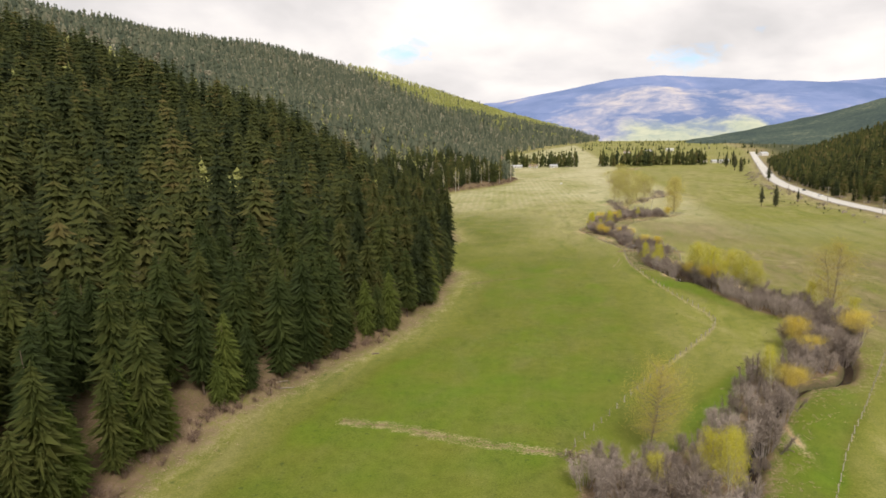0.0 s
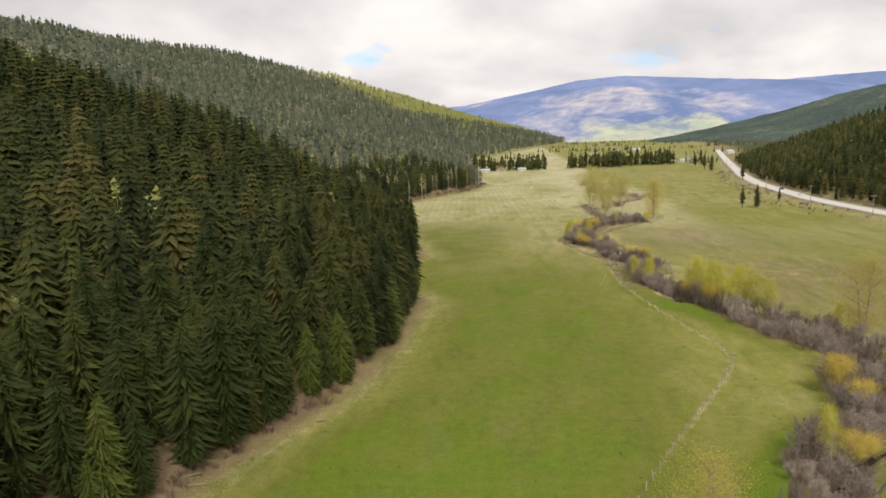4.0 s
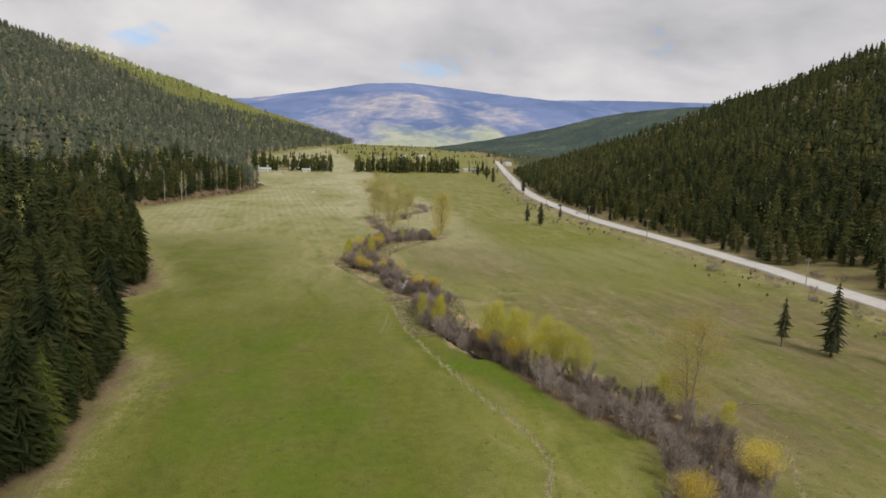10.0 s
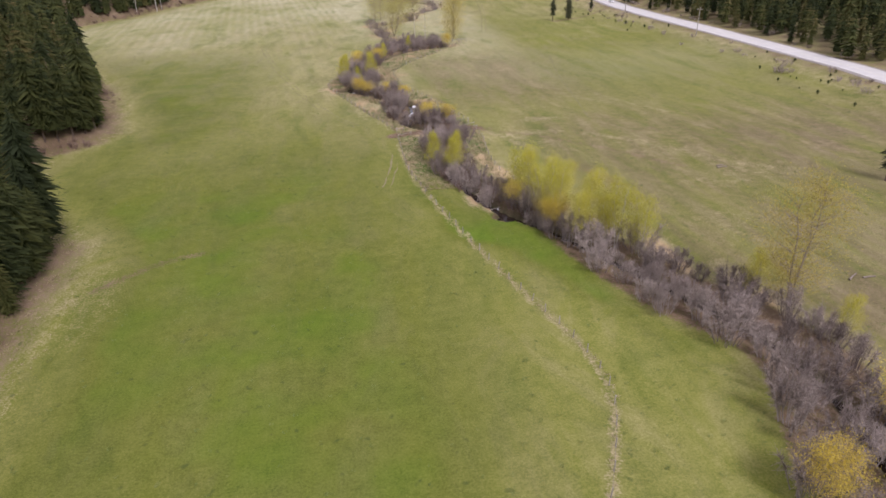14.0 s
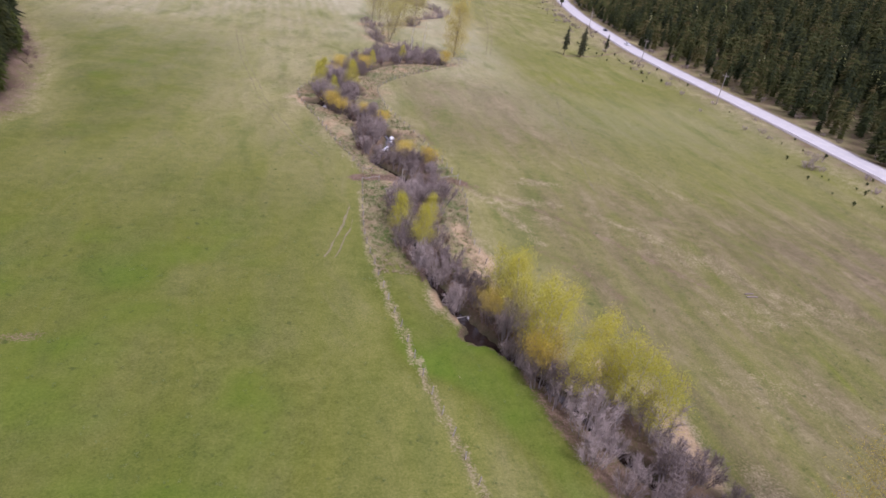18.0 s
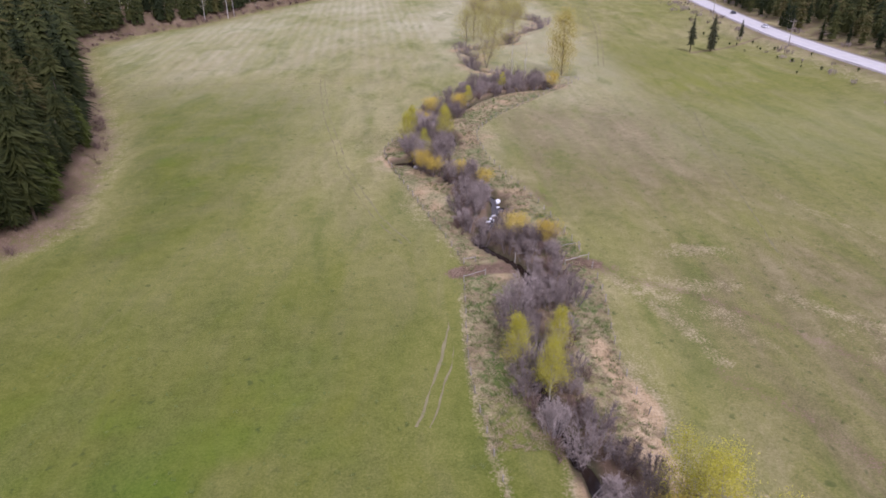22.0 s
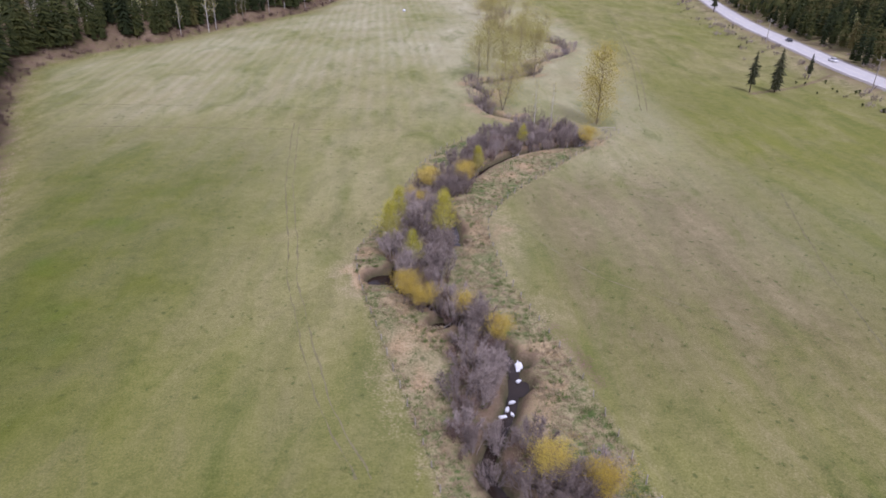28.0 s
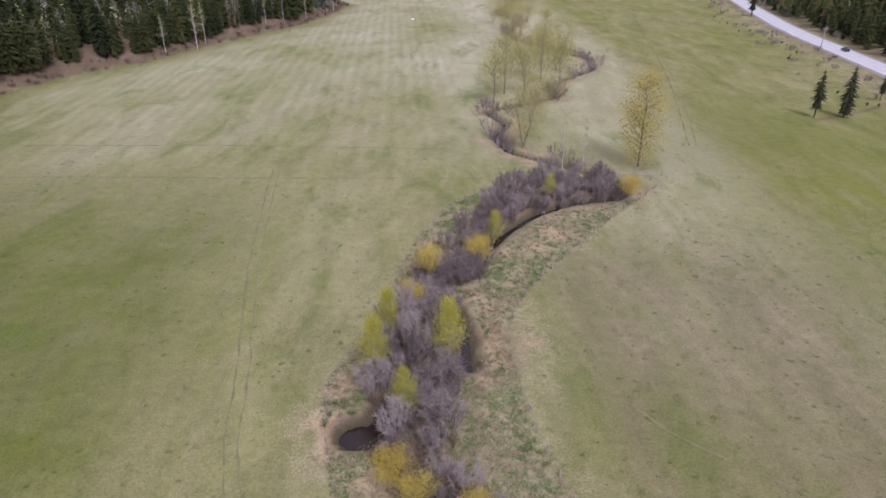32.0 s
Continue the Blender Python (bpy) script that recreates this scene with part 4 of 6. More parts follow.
# ---- plants: builders ----
def conifer_arrays(h, r, tiers, per, kind, seed, low=0.08, droop=0.3, apex=0.62):
    """The crown of a conifer as corners and triangles: a dark heart, tiers of spread boughs, and loose sprays. kind: 3 feathered, 2.5 and 2 middling, 1 far."""
    g = np.random.default_rng(seed)
    v, f = [], []
    lean = g.normal(0, 0.06, 2)

    def profile(d):
        return r * (1 - math.exp(-apex * d / r)) * (1.0 - 0.25 * max(0.0, d / (h * (1 - low)) - 0.72) / 0.28)
    if kind > 1:
        v.append((0, 0, h * 0.97))
        for k in range(6):
            v.append((0.42 * r * math.cos(k * 1.047), 0.42 * r * math.sin(k * 1.047), h * low))
        f += [(0, 1 + k, 1 + (k + 1) % 6) for k in range(6)]
    deep, high = ((0.55, 0.75), 0.55) if kind == 1 else ((0.24, 0.46), 0.32) if kind < 3 else ((0.20, 0.40), 0.30)
    for i in range(tiers):
        t = (i + 0.6 * g.random()) / tiers
        z = h * (low + (1 - low) * t)
        d = h - z
        R = profile(d) * g.uniform(0.82, 1.12) + 0.08
        cx, cy = lean * (1 - t) * R
        turn, n = g.random() * 6.283, len(v)
        v.append((cx * 0.3, cy * 0.3, z + min(d * 0.9, max(high * R + 0.15, 1.2 * h * (1 - low) / tiers if kind == 1 else 0.0))))
        for k in range(per):
            a = turn + 6.283 * (k + g.uniform(-0.3, 0.3)) / per
            b = turn + 6.283 * (k + 0.5 + g.uniform(-0.15, 0.15)) / per
            q, m = R * g.uniform(0.62, 1.25), R * g.uniform(*deep)
            v.append((cx + q * math.cos(a), cy + q * math.sin(a), z - droop * q * g.uniform(0.2, 1.5)))
            v.append((cx + m * math.cos(b), cy + m * math.sin(b), z - 0.2 * droop * R))
        for k in range(per):
            tip, notch, after = n + 1 + 2 * k, n + 2 + 2 * k, n + 1 + 2 * ((k + 1) % per)
            f += [(n, tip, notch), (n, notch, after)]
        if kind <= 2:
            continue
        for k in range(int(3 + 5.5 * per * R / r) if kind == 3 else 5):
            a = g.random() * 6.283
            q = R * g.uniform(0.35, 1.18)
            w, out = g.uniform(0.05, 0.13) * (4 - kind), g.uniform(0.30, 0.80) * (4 - kind)
            p0, zz = max(q - out, 0.05), z + g.uniform(-0.4, 0.4) - droop * q * g.uniform(0.2, 1.2)
            fan = a + g.uniform(-0.8, 0.8) * out / max(q, 0.4)
            s0, c0 = math.sin(a), math.cos(a)
            j = len(v)
            v += [(cx + p0 * c0 - w * s0, cy + p0 * s0 + w * c0, zz + 0.10), (cx + p0 * c0 + w * s0, cy + p0 * s0 - w * c0, zz + 0.10), (cx + q * math.cos(fan), cy + q * math.sin(fan), zz + g.uniform(-0.15, 0.12))]
            f += [(j, j + 1, j + 2)]
    n = len(v)
    v += [(0.12, 0, h * 0.93), (-0.06, 0.10, h * 0.93), (-0.06, -0.10, h * 0.93), (0, 0, h * 1.03)]
    f += [(n, n + 1, n + 3), (n + 1, n + 2, n + 3), (n + 2, n, n + 3)]
    return np.array(v, np.float32), np.array(f, np.int32)


def tube(points, radii, sides=5):
    """A tapered tube along points."""
    p = np.array(points, float)
    d = np.gradient(p, axis=0)
    d /= np.maximum(np.linalg.norm(d, axis=1), 1e-6)[:, None]
    ref = np.array([0.3, 0.9, 0.2]) if abs(d[0][2]) > 0.6 else np.array([0.0, 0, 1.0])
    a = np.cross(d, ref)
    a /= np.maximum(np.linalg.norm(a, axis=1), 1e-6)[:, None]
    c = np.cross(d, a)
    ang = np.arange(sides) * 2 * math.pi / sides
    v = (p[:, None] + np.asarray(radii, float)[:, None, None] * (np.cos(ang)[None, :, None] * a[:, None] + np.sin(ang)[None, :, None] * c[:, None])).reshape(-1, 3)
    t = []
    for i in range(len(p) - 1):
        for k in range(sides):
            m, n = i * sides + k, i * sides + (k + 1) % sides
            t += [(m, n, n + sides), (m, n + sides, m + sides)]
    top = (len(p) - 1) * sides
    t += [(top, top + k, top + k + 1) for k in range(1, sides - 1)]
    return v, np.array(t, np.int32)


def joined(pieces):
    """Several (corners, faces) pairs as one."""
    vs, fs, n = [], [], 0
    for v, f in pieces:
        vs.append(np.asarray(v, np.float32))
        fs.append(np.asarray(f, np.int32) + n)
        n += len(v)
    return np.concatenate(vs), np.concatenate(fs)


def trunk_arrays(h, r, seed, lean=0.02):
    g = np.random.default_rng(seed)
    z = np.linspace(-0.6, h, 6)
    return tube(np.stack([lean * z * g.normal(), lean * z * g.normal(), z], 1), r * np.linspace(1.15, 0.12, 6), 6)


def strewn(base, x, y, z, size, g, tint=None, warm=(0.22, 0.55)):
    """One mesh of many plants: base corners and faces, set at places, sized and turned."""
    bv, bf = base
    n, k = len(x), len(bv)
    a = g.random(n) * 6.283
    wide = size * g.uniform(0.85, 1.2, n)
    c, s = np.cos(a)[:, None], np.sin(a)[:, None]
    v = np.stack([x[:, None] + wide[:, None] * (c * bv[None, :, 0] - s * bv[None, :, 1]), y[:, None] + wide[:, None] * (s * bv[None, :, 0] + c * bv[None, :, 1]), z[:, None] + size[:, None] * bv[None, :, 2]], -1)
    f = bf[None] + (np.arange(n) * k)[:, None, None]
    tint = np.clip(warm[1] * g.random(n) + warm[0] + 0.5 * warm[1] * rough(x, y, 110, 0.7), 0, 0.98) if tint is None else tint
    return v.reshape(-1, 3), f.reshape(-1, bf.shape[1]), np.repeat(tint, k)


def spread_points(x0, x1, y0, y1, gap, g):
    """Jittered points about gap apart."""
    xs, ys = np.arange(x0, x1, gap), np.arange(y0, y1, gap * 0.9)
    x, y = np.meshgrid(xs, ys)
    x = x + (np.arange(len(ys)) % 2)[:, None] * gap / 2
    return (x + g.uniform(-0.42, 0.42, x.shape) * gap).ravel(), (y + g.uniform(-0.42, 0.42, y.shape) * gap).ravel()


def clump_arrays(seed, h=14, r=2.7, n=70, tuft=0.36):
    """A small leafy tree seen from far: a stem and loose tufts."""
    g = np.random.default_rng(seed)
    v, f = tube([(0, 0, -0.5), (0.1, 0, h * 0.5), (0, 0.1, h * 0.95)], (0.2, 0.13, 0.03), 3)
    vs, fs = [v], [f]
    k = len(v)
    for _ in range(n):
        t = g.random() ** 0.7
        a, rr = g.random() * 6.283, r * math.sin(math.pi * min(0.95, 0.25 + 0.72 * t)) * g.uniform(0.2, 1)
        c = np.array([rr * math.cos(a), rr * math.sin(a), h * (0.3 + 0.68 * t)])
        vs.append(c + g.normal(0, tuft, (3, 3)))
        fs.append(np.array([[0, 1, 2]]) + k)
        k += 3
    return np.concatenate(vs), np.concatenate(fs)


CLUMP = clump_arrays(5, 14, 2.7, 80, 0.46)
FARCLUMP = clump_arrays(6, 14, 3.2, 34, 1.05)


# ---- the conifer forest ----
FINE = [conifer_arrays(h, r, n, 9, 3, s, low, dr, 0.76) for h, r, n, s, low, dr in ((19, 3.7, 28, 1, 0.10, 0.26), (21, 3.9, 31, 2, 0.07, 0.32), (17, 3.4, 26, 3, 0.05, 0.28), (23, 4.1, 32, 4, 0.15, 0.30))]
MIDDLING = [conifer_arrays(20, r, 13, 7, 2, s, low, 0.30, 0.78) for r, s, low in ((4.2, 11, 0.06), (3.8, 12, 0.05), (4.7, 13, 0.08))]
BRUSHY = [conifer_arrays(20, r, 14, 7, 2.5, s, low, 0.30, 0.80) for r, s, low in ((4.0, 14, 0.06), (3.7, 15, 0.05), (4.4, 16, 0.08))]
FAR = [conifer_arrays(20, r, 4, 5, 1, s, 0.06, 0.36) for r, s in ((4.2, 21), (3.8, 22), (4.6, 23))]
TINY = [conifer_arrays(20, r, 2, 5, 1, s, 0.06, 0.4) for r, s in ((5.0, 24), (4.4, 25), (5.4, 26))]
CEDARS = [conifer_arrays(h, r, 24, 9, 3, s, 0.02, 0.55, 0.8) for h, r, s in ((11, 2.5, 31), (13, 2.8, 32))]
fine_crowns = [mesh_of("crown", v, f, NEEDLES) for v, f in FINE]
lit_crowns = [mesh_of("crown", v, f, LITNEEDLES) for v, f in FINE]
fine_trunks = [mesh_of("trunk", *trunk_arrays(h * 0.92, 0.26, s), BARK) for h, s in ((19, 1), (21, 2), (17, 3), (23, 4))]
cedar_crowns = [mesh_of("crown", v, f, CEDAR) for v, f in CEDARS]
cedar_trunks = [mesh_of("trunk", *trunk_arrays(h * 0.9, 0.2, s), BARK) for h, s in ((11, 5), (13, 6))]


def stand_tree(name, trunk, crown, x, y, size, label, category, group, turn=0.0, z=None):
    tree = new(name)
    tree.empty_display_size = 0.5
    tree.matrix_basis = Matrix.LocRotScale((x, y, float(land(x, y)) if z is None else z), Euler((0, 0, turn)), (size, size, size))
    part("trunk", trunk, tree)
    part("crown", crown, tree)
    return tagged(tree, label, category, group)


def near_forest():
    """The front of the wood: every tree a thing of its own; those behind it one mass."""
    g = np.random.default_rng(41)
    x, y = spread_points(-330, -20, -8, 760, 6.0, g)
    seen = y > 0.45 * (-x - 70)
    x, y = x[seen], y[seen]
    wood = edge_x(y) - x
    clear = np.exp(-((x + 100) / 14) ** 2 - ((y - 452) / 16) ** 2)
    ok = (wood > bank_width(y)) & (clear < 0.5) & (g.random(len(x)) < 0.95)
    ey = np.arange(40, 560, 3.6) + g.uniform(-1.2, 1.2, 145)
    x, y, ok = np.append(x, edge_x(ey) - bank_width(ey) - np.abs(g.normal(0, 1.1, 145))), np.append(y, ey), np.append(ok, g.random(145) < 0.9)
    wood = edge_x(y) - x
    x, y, wood = x[ok], y[ok], wood[ok]
    front = (wood < 34) & (y > 40) & (y < 330)
    order = np.where(front)[0]
    order = order[np.argsort(wood[order])][:290]
    taken = np.zeros(len(x), bool)
    taken[order] = True
    for i in order:
        k = int(g.integers(0, 4))
        if wood[i] - bank_width(y[i]) < 3.5 and g.random() < (0.42 if y[i] < 130 else 0.25):
            c = int(g.integers(0, 2))
            stand_tree("cedar_tree", cedar_trunks[c], cedar_crowns[c], x[i], y[i], g.uniform(0.7, 1.3), "bright green young cedar at the edge of the forest", "tree", "trees at the forest edge", g.random() * 6.28)
        else:
            small = 0.72 if wood[i] - bank_width(y[i]) < 3 and g.random() < 0.4 else 1.0
            # Crowns below about y 150 take the lighter needles, painted as lit.
            stand_tree("conifer_tree", fine_trunks[k], (lit_crowns if y[i] < 150 + 25 * g.normal() else fine_crowns)[k], x[i], y[i], small * g.uniform(0.68, 1.06), "tall dark green conifer at the edge of the forest", "tree", "trees at the forest edge", g.random() * 6.28)
    rest = ~taken
    x, y, wood = x[rest], y[rest], wood[rest]
    size = g.uniform(0.55, 1.15, len(x))
    z = land(x, y)
    near = ((x > -280) & (y < 340)) | ((x > -190) & (y < 420)) | ((wood < 55) & (y < 640))
    sort = g.integers(0, 3, len(x))
    pale = (g.random(len(x)) < 0.012 + 0.17 * (y > 340) + 0.16 * (rough(x, y, 120, 2.6) > 0.5)) & (wood > 12)
    sort[pale] = 9
    v, f, tint = strewn(CLUMP, x[pale], y[pale], z[pale], size[pale], g)
    tagged(new("aspen_forest", mesh_of("aspen_forest", v, f, ASPEN, tint)), "pale green aspens scattered among the conifers", "forest", kind="stuff")
    for j in range(3):
        m = near & (sort == j)
        # The tint lightens below y 190, painting the same light on the mass.
        v, f, tint = strewn(BRUSHY[j], x[m], y[m], z[m], size[m], g, np.clip(np.interp(y[m], [110, 190], [0.24, 0.0]) + 0.36 * g.random(m.sum()) + 0.15 * rough(x[m], y[m], 60), 0, 0.95))
        tagged(new("conifer_forest", mesh_of("conifer_forest", v, f, NEEDLES, tint)), "dense dark green conifer forest on the slope", "forest", kind="stuff")
    m = ~near
    for j in range(3):
        mm = m & (sort == j)
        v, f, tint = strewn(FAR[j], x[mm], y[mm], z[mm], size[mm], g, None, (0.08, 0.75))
        tagged(new("conifer_forest", mesh_of("conifer_forest", v, f, HAZYNEEDLES, tint)), "conifer forest farther along the slope", "forest", kind="stuff")


def far_forests():
    g = np.random.default_rng(43)
    spots = []
    x, y = spread_points(-650, -330, 260, 1000, 8.6, g)
    spots.append((x, y, np.ones(len(x))))
    x, y = spread_points(-660, 0, 760, 1700, 11.0, g)
    ok = (edge_x(y) - x > 2) & ((y > 1000) | (x < -330) | True)
    spots.append((x[ok], y[ok], np.full(ok.sum(), 1.05)))
    x, y = spread_points(-760, 500, 1700, 3850, 17.0, g)
    ok = (edge_x(y) - x > 2) & (x > np.interp(y, RIDGE_Y, RIDGE_X) - 90)
    spots.append((x[ok], y[ok], np.full(ok.sum(), 1.2)))
    x, y = spread_points(320, 950, 220, 1150, 8.4, g)
    ok = ((x - 300) * 0.53 + (y - 950) * 0.848 < 70) & (x - road_x(y) > 150)
    spots.append((x[ok], y[ok], np.full(ok.sum(), 0.75)))
    for x0, x1, y0, y1, gap in ((-62, 46, 992, 1030, 6.5), (78, 150, 1005, 1045, 6.5), (150, 235, 1035, 1075, 6.5), (262, 292, 1010, 1075, 8), (-60, 20, 1190, 1250, 13), (330, 520, 1330, 1400, 12), (-40, 60, 1400, 1470, 14), (190, 300, 1500, 1550, 14), (60, 620, 1750, 1850, 16), (120, 700, 2200, 2300, 18), (200, 900, 2600, 2800, 20)):
        x, y = spread_points(x0, x1, y0, y1, gap, g)
        ok = (g.random(len(x)) < (0.85 if gap < 10 else 0.55)) & (rough(x, y, 75, 1.7) > (-0.7 if gap < 8 else -0.2))
        spots.append((x[ok], y[ok], g.uniform(0.55, 1.1, ok.sum()) * (1.2 if gap < 8 else 0.62)))
    for x, y, s in spots:
        kinds = TINY if y.min() > 1150 else FAR
        warm = (0.10, 0.75) if x.max() < 520 and x.min() < -300 else (0.05, 0.40)
        size = s * g.uniform(0.7, 1.15, len(x))
        sort = g.integers(0, 3, len(x))
        leafy = ((rough(x, y, 170, 3.0) > 0.42) & (g.random(len(x)) < 0.6)) | ((g.random(len(x)) < 0.16) & (x < -70)) | ((y > 1850) & (x < 300) & (land(x, y) > 0.52 * np.interp(y, RIDGE_Y, RIDGE_H)) & (g.random(len(x)) < 0.95))
        for j in range(3):
            m = (sort == j) & ~leafy
            v, f, tint = strewn(kinds[j], x[m], y[m], land(x[m], y[m]), size[m], g, None, warm)
            tagged(new("conifer_forest", mesh_of("conifer_forest", v, f, HAZYNEEDLES if x.min() < -300 else NEEDLES, tint)), "conifer forest covering the distant hillside", "forest", kind="stuff")
        if leafy.any():
            # Aspens on the crest carry its sunlight in their bright leaf colour.
            for m, mat, text in ((leafy & (y > 1850), ASPEN, "green aspens along the crest of the hill, coloured as sunlit"), (leafy & (y <= 1850), GREYLEAF, "pale grey aspens scattered among the conifers")):
                if m.any():
                    v, f, tint = strewn(FARCLUMP, x[m], y[m], land(x[m], y[m]), size[m] * 0.95, g)
                    tagged(new("aspen_forest", mesh_of("aspen_forest", v, f, mat, tint)), text, "forest", kind="stuff")


def right_forest():
    g = np.random.default_rng(47)
    x, y = spread_points(165, 480, 130, 1130, 5.0, g)
    seen = y > 140 + 0.5 * (x - 170)
    x, y = x[seen], y[seen]
    e = x - road_x(y)
    pocket = np.exp(-((e - 14) / 7) ** 2 - ((y - 258) / 20) ** 2) + np.exp(-((e - 13) / 6) ** 2 - ((y - 440) / 12) ** 2)
    ok = (e > 10.0 + 3 * rough(x, y, 40)) & (e <= 152) & ((x - 300) * 0.53 + (y - 950) * 0.848 < 60) & (pocket < 0.5) & (g.random(len(x)) < 0.9)
    x, y, e = x[ok], y[ok], e[ok]
    size = g.uniform(0.45, 0.82, len(x)) * np.interp(e, [14, 30], [0.85, 1.0])
    sort = g.integers(0, 3, len(x))
    near = (e < 110) & (y < 560)
    for j in range(3):
        for m, kinds, text in ((near & (sort == j), MIDDLING, "conifer forest rising above the highway"), (~near & (sort == j), FAR, "conifer forest high on the slope above the highway")):
            v, f, tint = strewn(kinds[j], x[m], y[m], land(x[m], y[m]), size[m], g, None, (0.05, 0.48))
            tagged(new("conifer_forest", mesh_of("conifer_forest", v, f, NEEDLES, tint)), text, "forest", kind="stuff")
    pale = (g.random(len(x)) < 0.035) & (e > 20)
    v, f, tint = strewn(CLUMP, x[pale] + 2, y[pale] + 2, land(x[pale] + 2, y[pale] + 2), size[pale] * 1.1, g)
    tagged(new("aspen_forest", mesh_of("aspen_forest", v, f, ASPEN, tint)), "pale green aspens dotted over the slope above the highway", "forest", kind="stuff")


def bare_aspens():
    """Pale leafless aspens along the foot of the wood."""
    g = np.random.default_rng(49)
    y = np.concatenate([g.uniform(470, 720, 42), g.uniform(340, 470, 3), g.uniform(420, 1000, 260)])
    x = edge_x(y) - np.abs(g.normal(0, 16, len(y))) * np.where(np.arange(len(y)) < 45, 1.0, 5.0) - bank_width(y)
    v, f, tint = strewn(clump_arrays(8, 15, 2.2, 120, 0.3), x, y, land(x, y), g.uniform(0.7, 1.15, len(y)), g)
    tagged(new("bare_aspens", mesh_of("bare_aspens", v, f, GREYLEAF, tint)), "pale grey budding aspens at the foot of the forest", "aspen", kind="stuff")


def bank_brush():
    """Low leafless brush and saplings on the earth bank below the trees."""
    g = np.random.default_rng(50)
    y = np.concatenate([g.uniform(55, 135, 60), g.uniform(215, 262, 60), g.uniform(300, 720, 260)])
    x = edge_x(y) - g.uniform(-0.3, 1.0, len(y)) * bank_width(y) - 0.4
    v, f, tint = strewn(joined(shrub_kind(14, 1.5, 1.2, 6, 22)), x, y, land(x, y), g.uniform(0.45, 1.25, len(y)), g)
    tagged(new("bank_brush", mesh_of("bank_brush", v, f, REDBRUSH, tint)), "low reddish-brown leafless brush on the bank below the forest", "brush", kind="stuff")


near_forest()
bare_aspens()
right_forest()
far_forests()


# ---- leafy and bare trees along the creek ----
def leaf_tree(h, r, limbs, leaves, leaf, seed, shape="oval", stems=1, lowest=0.25, girth=0.02, haze=0.13, limb=0.28):
    """Arrays of a trunk with limbs, and of a loose crown of small leaf tufts on the twigs."""
    g = np.random.default_rng(seed)
    wood, spots = [], []
    for s in range(stems):
        a0 = g.random() * 6.283
        out = 0.0 if stems == 1 else g.uniform(0.10, 0.34) * r
        tip = np.array([math.cos(a0) * out * 2, math.sin(a0) * out * 2, h * g.uniform(0.86, 1.0)])
        z = np.linspace(0, 1, 7)
        line = np.stack([tip[0] * z + g.normal(0, 0.012 * h, 7) * z, tip[1] * z + g.normal(0, 0.012 * h, 7) * z, tip[2] * z - 0.4 * (1 - z)], 1)
        wood.append(tube(line, girth * h / math.sqrt(stems) * np.linspace(1.0, 0.10, 7), 6))
        for _ in range(max(3, limbs // stems)):
            u = g.uniform(lowest, 0.97)
            base = np.array([np.interp(u, z, line[:, i]) for i in range(3)])
            if shape == "oval":
                reach = r * math.sin(math.pi * min(0.93, max(0.12, (u - lowest) / (1 - lowest) * 0.75 + 0.2)))
            elif shape == "spire":
                reach = r * (1.05 - u) / (1.05 - lowest)
            else:
                reach = r * (0.45 + 0.6 * u)
            reach *= g.uniform(0.65, 1.1)
            a = g.random() * 6.283
            up = reach * (0.9 if shape == "spire" else 0.6) * g.uniform(0.6, 1.4)
            if base[2] + up > h * 1.02:
                up = max(0.1, h * 1.02 - base[2])
            t = np.linspace(0, 1, 4)[:, None]
            end = base + np.array([reach * math.cos(a), reach * math.sin(a), up])
            bend = base * (1 - t) + end * t + g.normal(0, 0.04 * reach, (4, 3)) * t * (1 - t) * 4
            wood.append(tube(bend, girth * h * limb / math.sqrt(stems) * np.linspace(1, 0.15, 4), 3))
            spots.append(bend)
    spots = np.array(spots)
    i, u = g.integers(0, len(spots), leaves), g.uniform(0.3, 1.05, leaves)
    k = np.minimum((u * 3).astype(int), 2)
    w = (u * 3 - k)[:, None]
    c = spots[i, k] * (1 - w) + spots[i, k + 1] * w + g.normal(0, haze * r + 0.06, (leaves, 3))
    c[:, 2] = np.maximum(c[:, 2], 0.3)
    q = g.normal(0, 1, (leaves, 2, 3))
    q /= np.linalg.norm(q, axis=2)[:, :, None]
    size = (leaf * g.uniform(0.6, 1.4, leaves))[:, None]
    a, d = q[:, 0] * size, q[:, 1] * size * 0.6
    lv = np.stack([c - a, c + 1.2 * d, c + a], 1).reshape(-1, 3)
    lf = np.arange(leaves * 3).reshape(-1, 3)
    return joined(wood), (lv, lf)


def tree_kind(leaf_mat, bark, *args, **kw):
    (wv, wf), (lv, lf) = leaf_tree(*args, **kw)
    return mesh_of("trunk", wv, wf, bark), mesh_of("crown", lv, lf, leaf_mat)


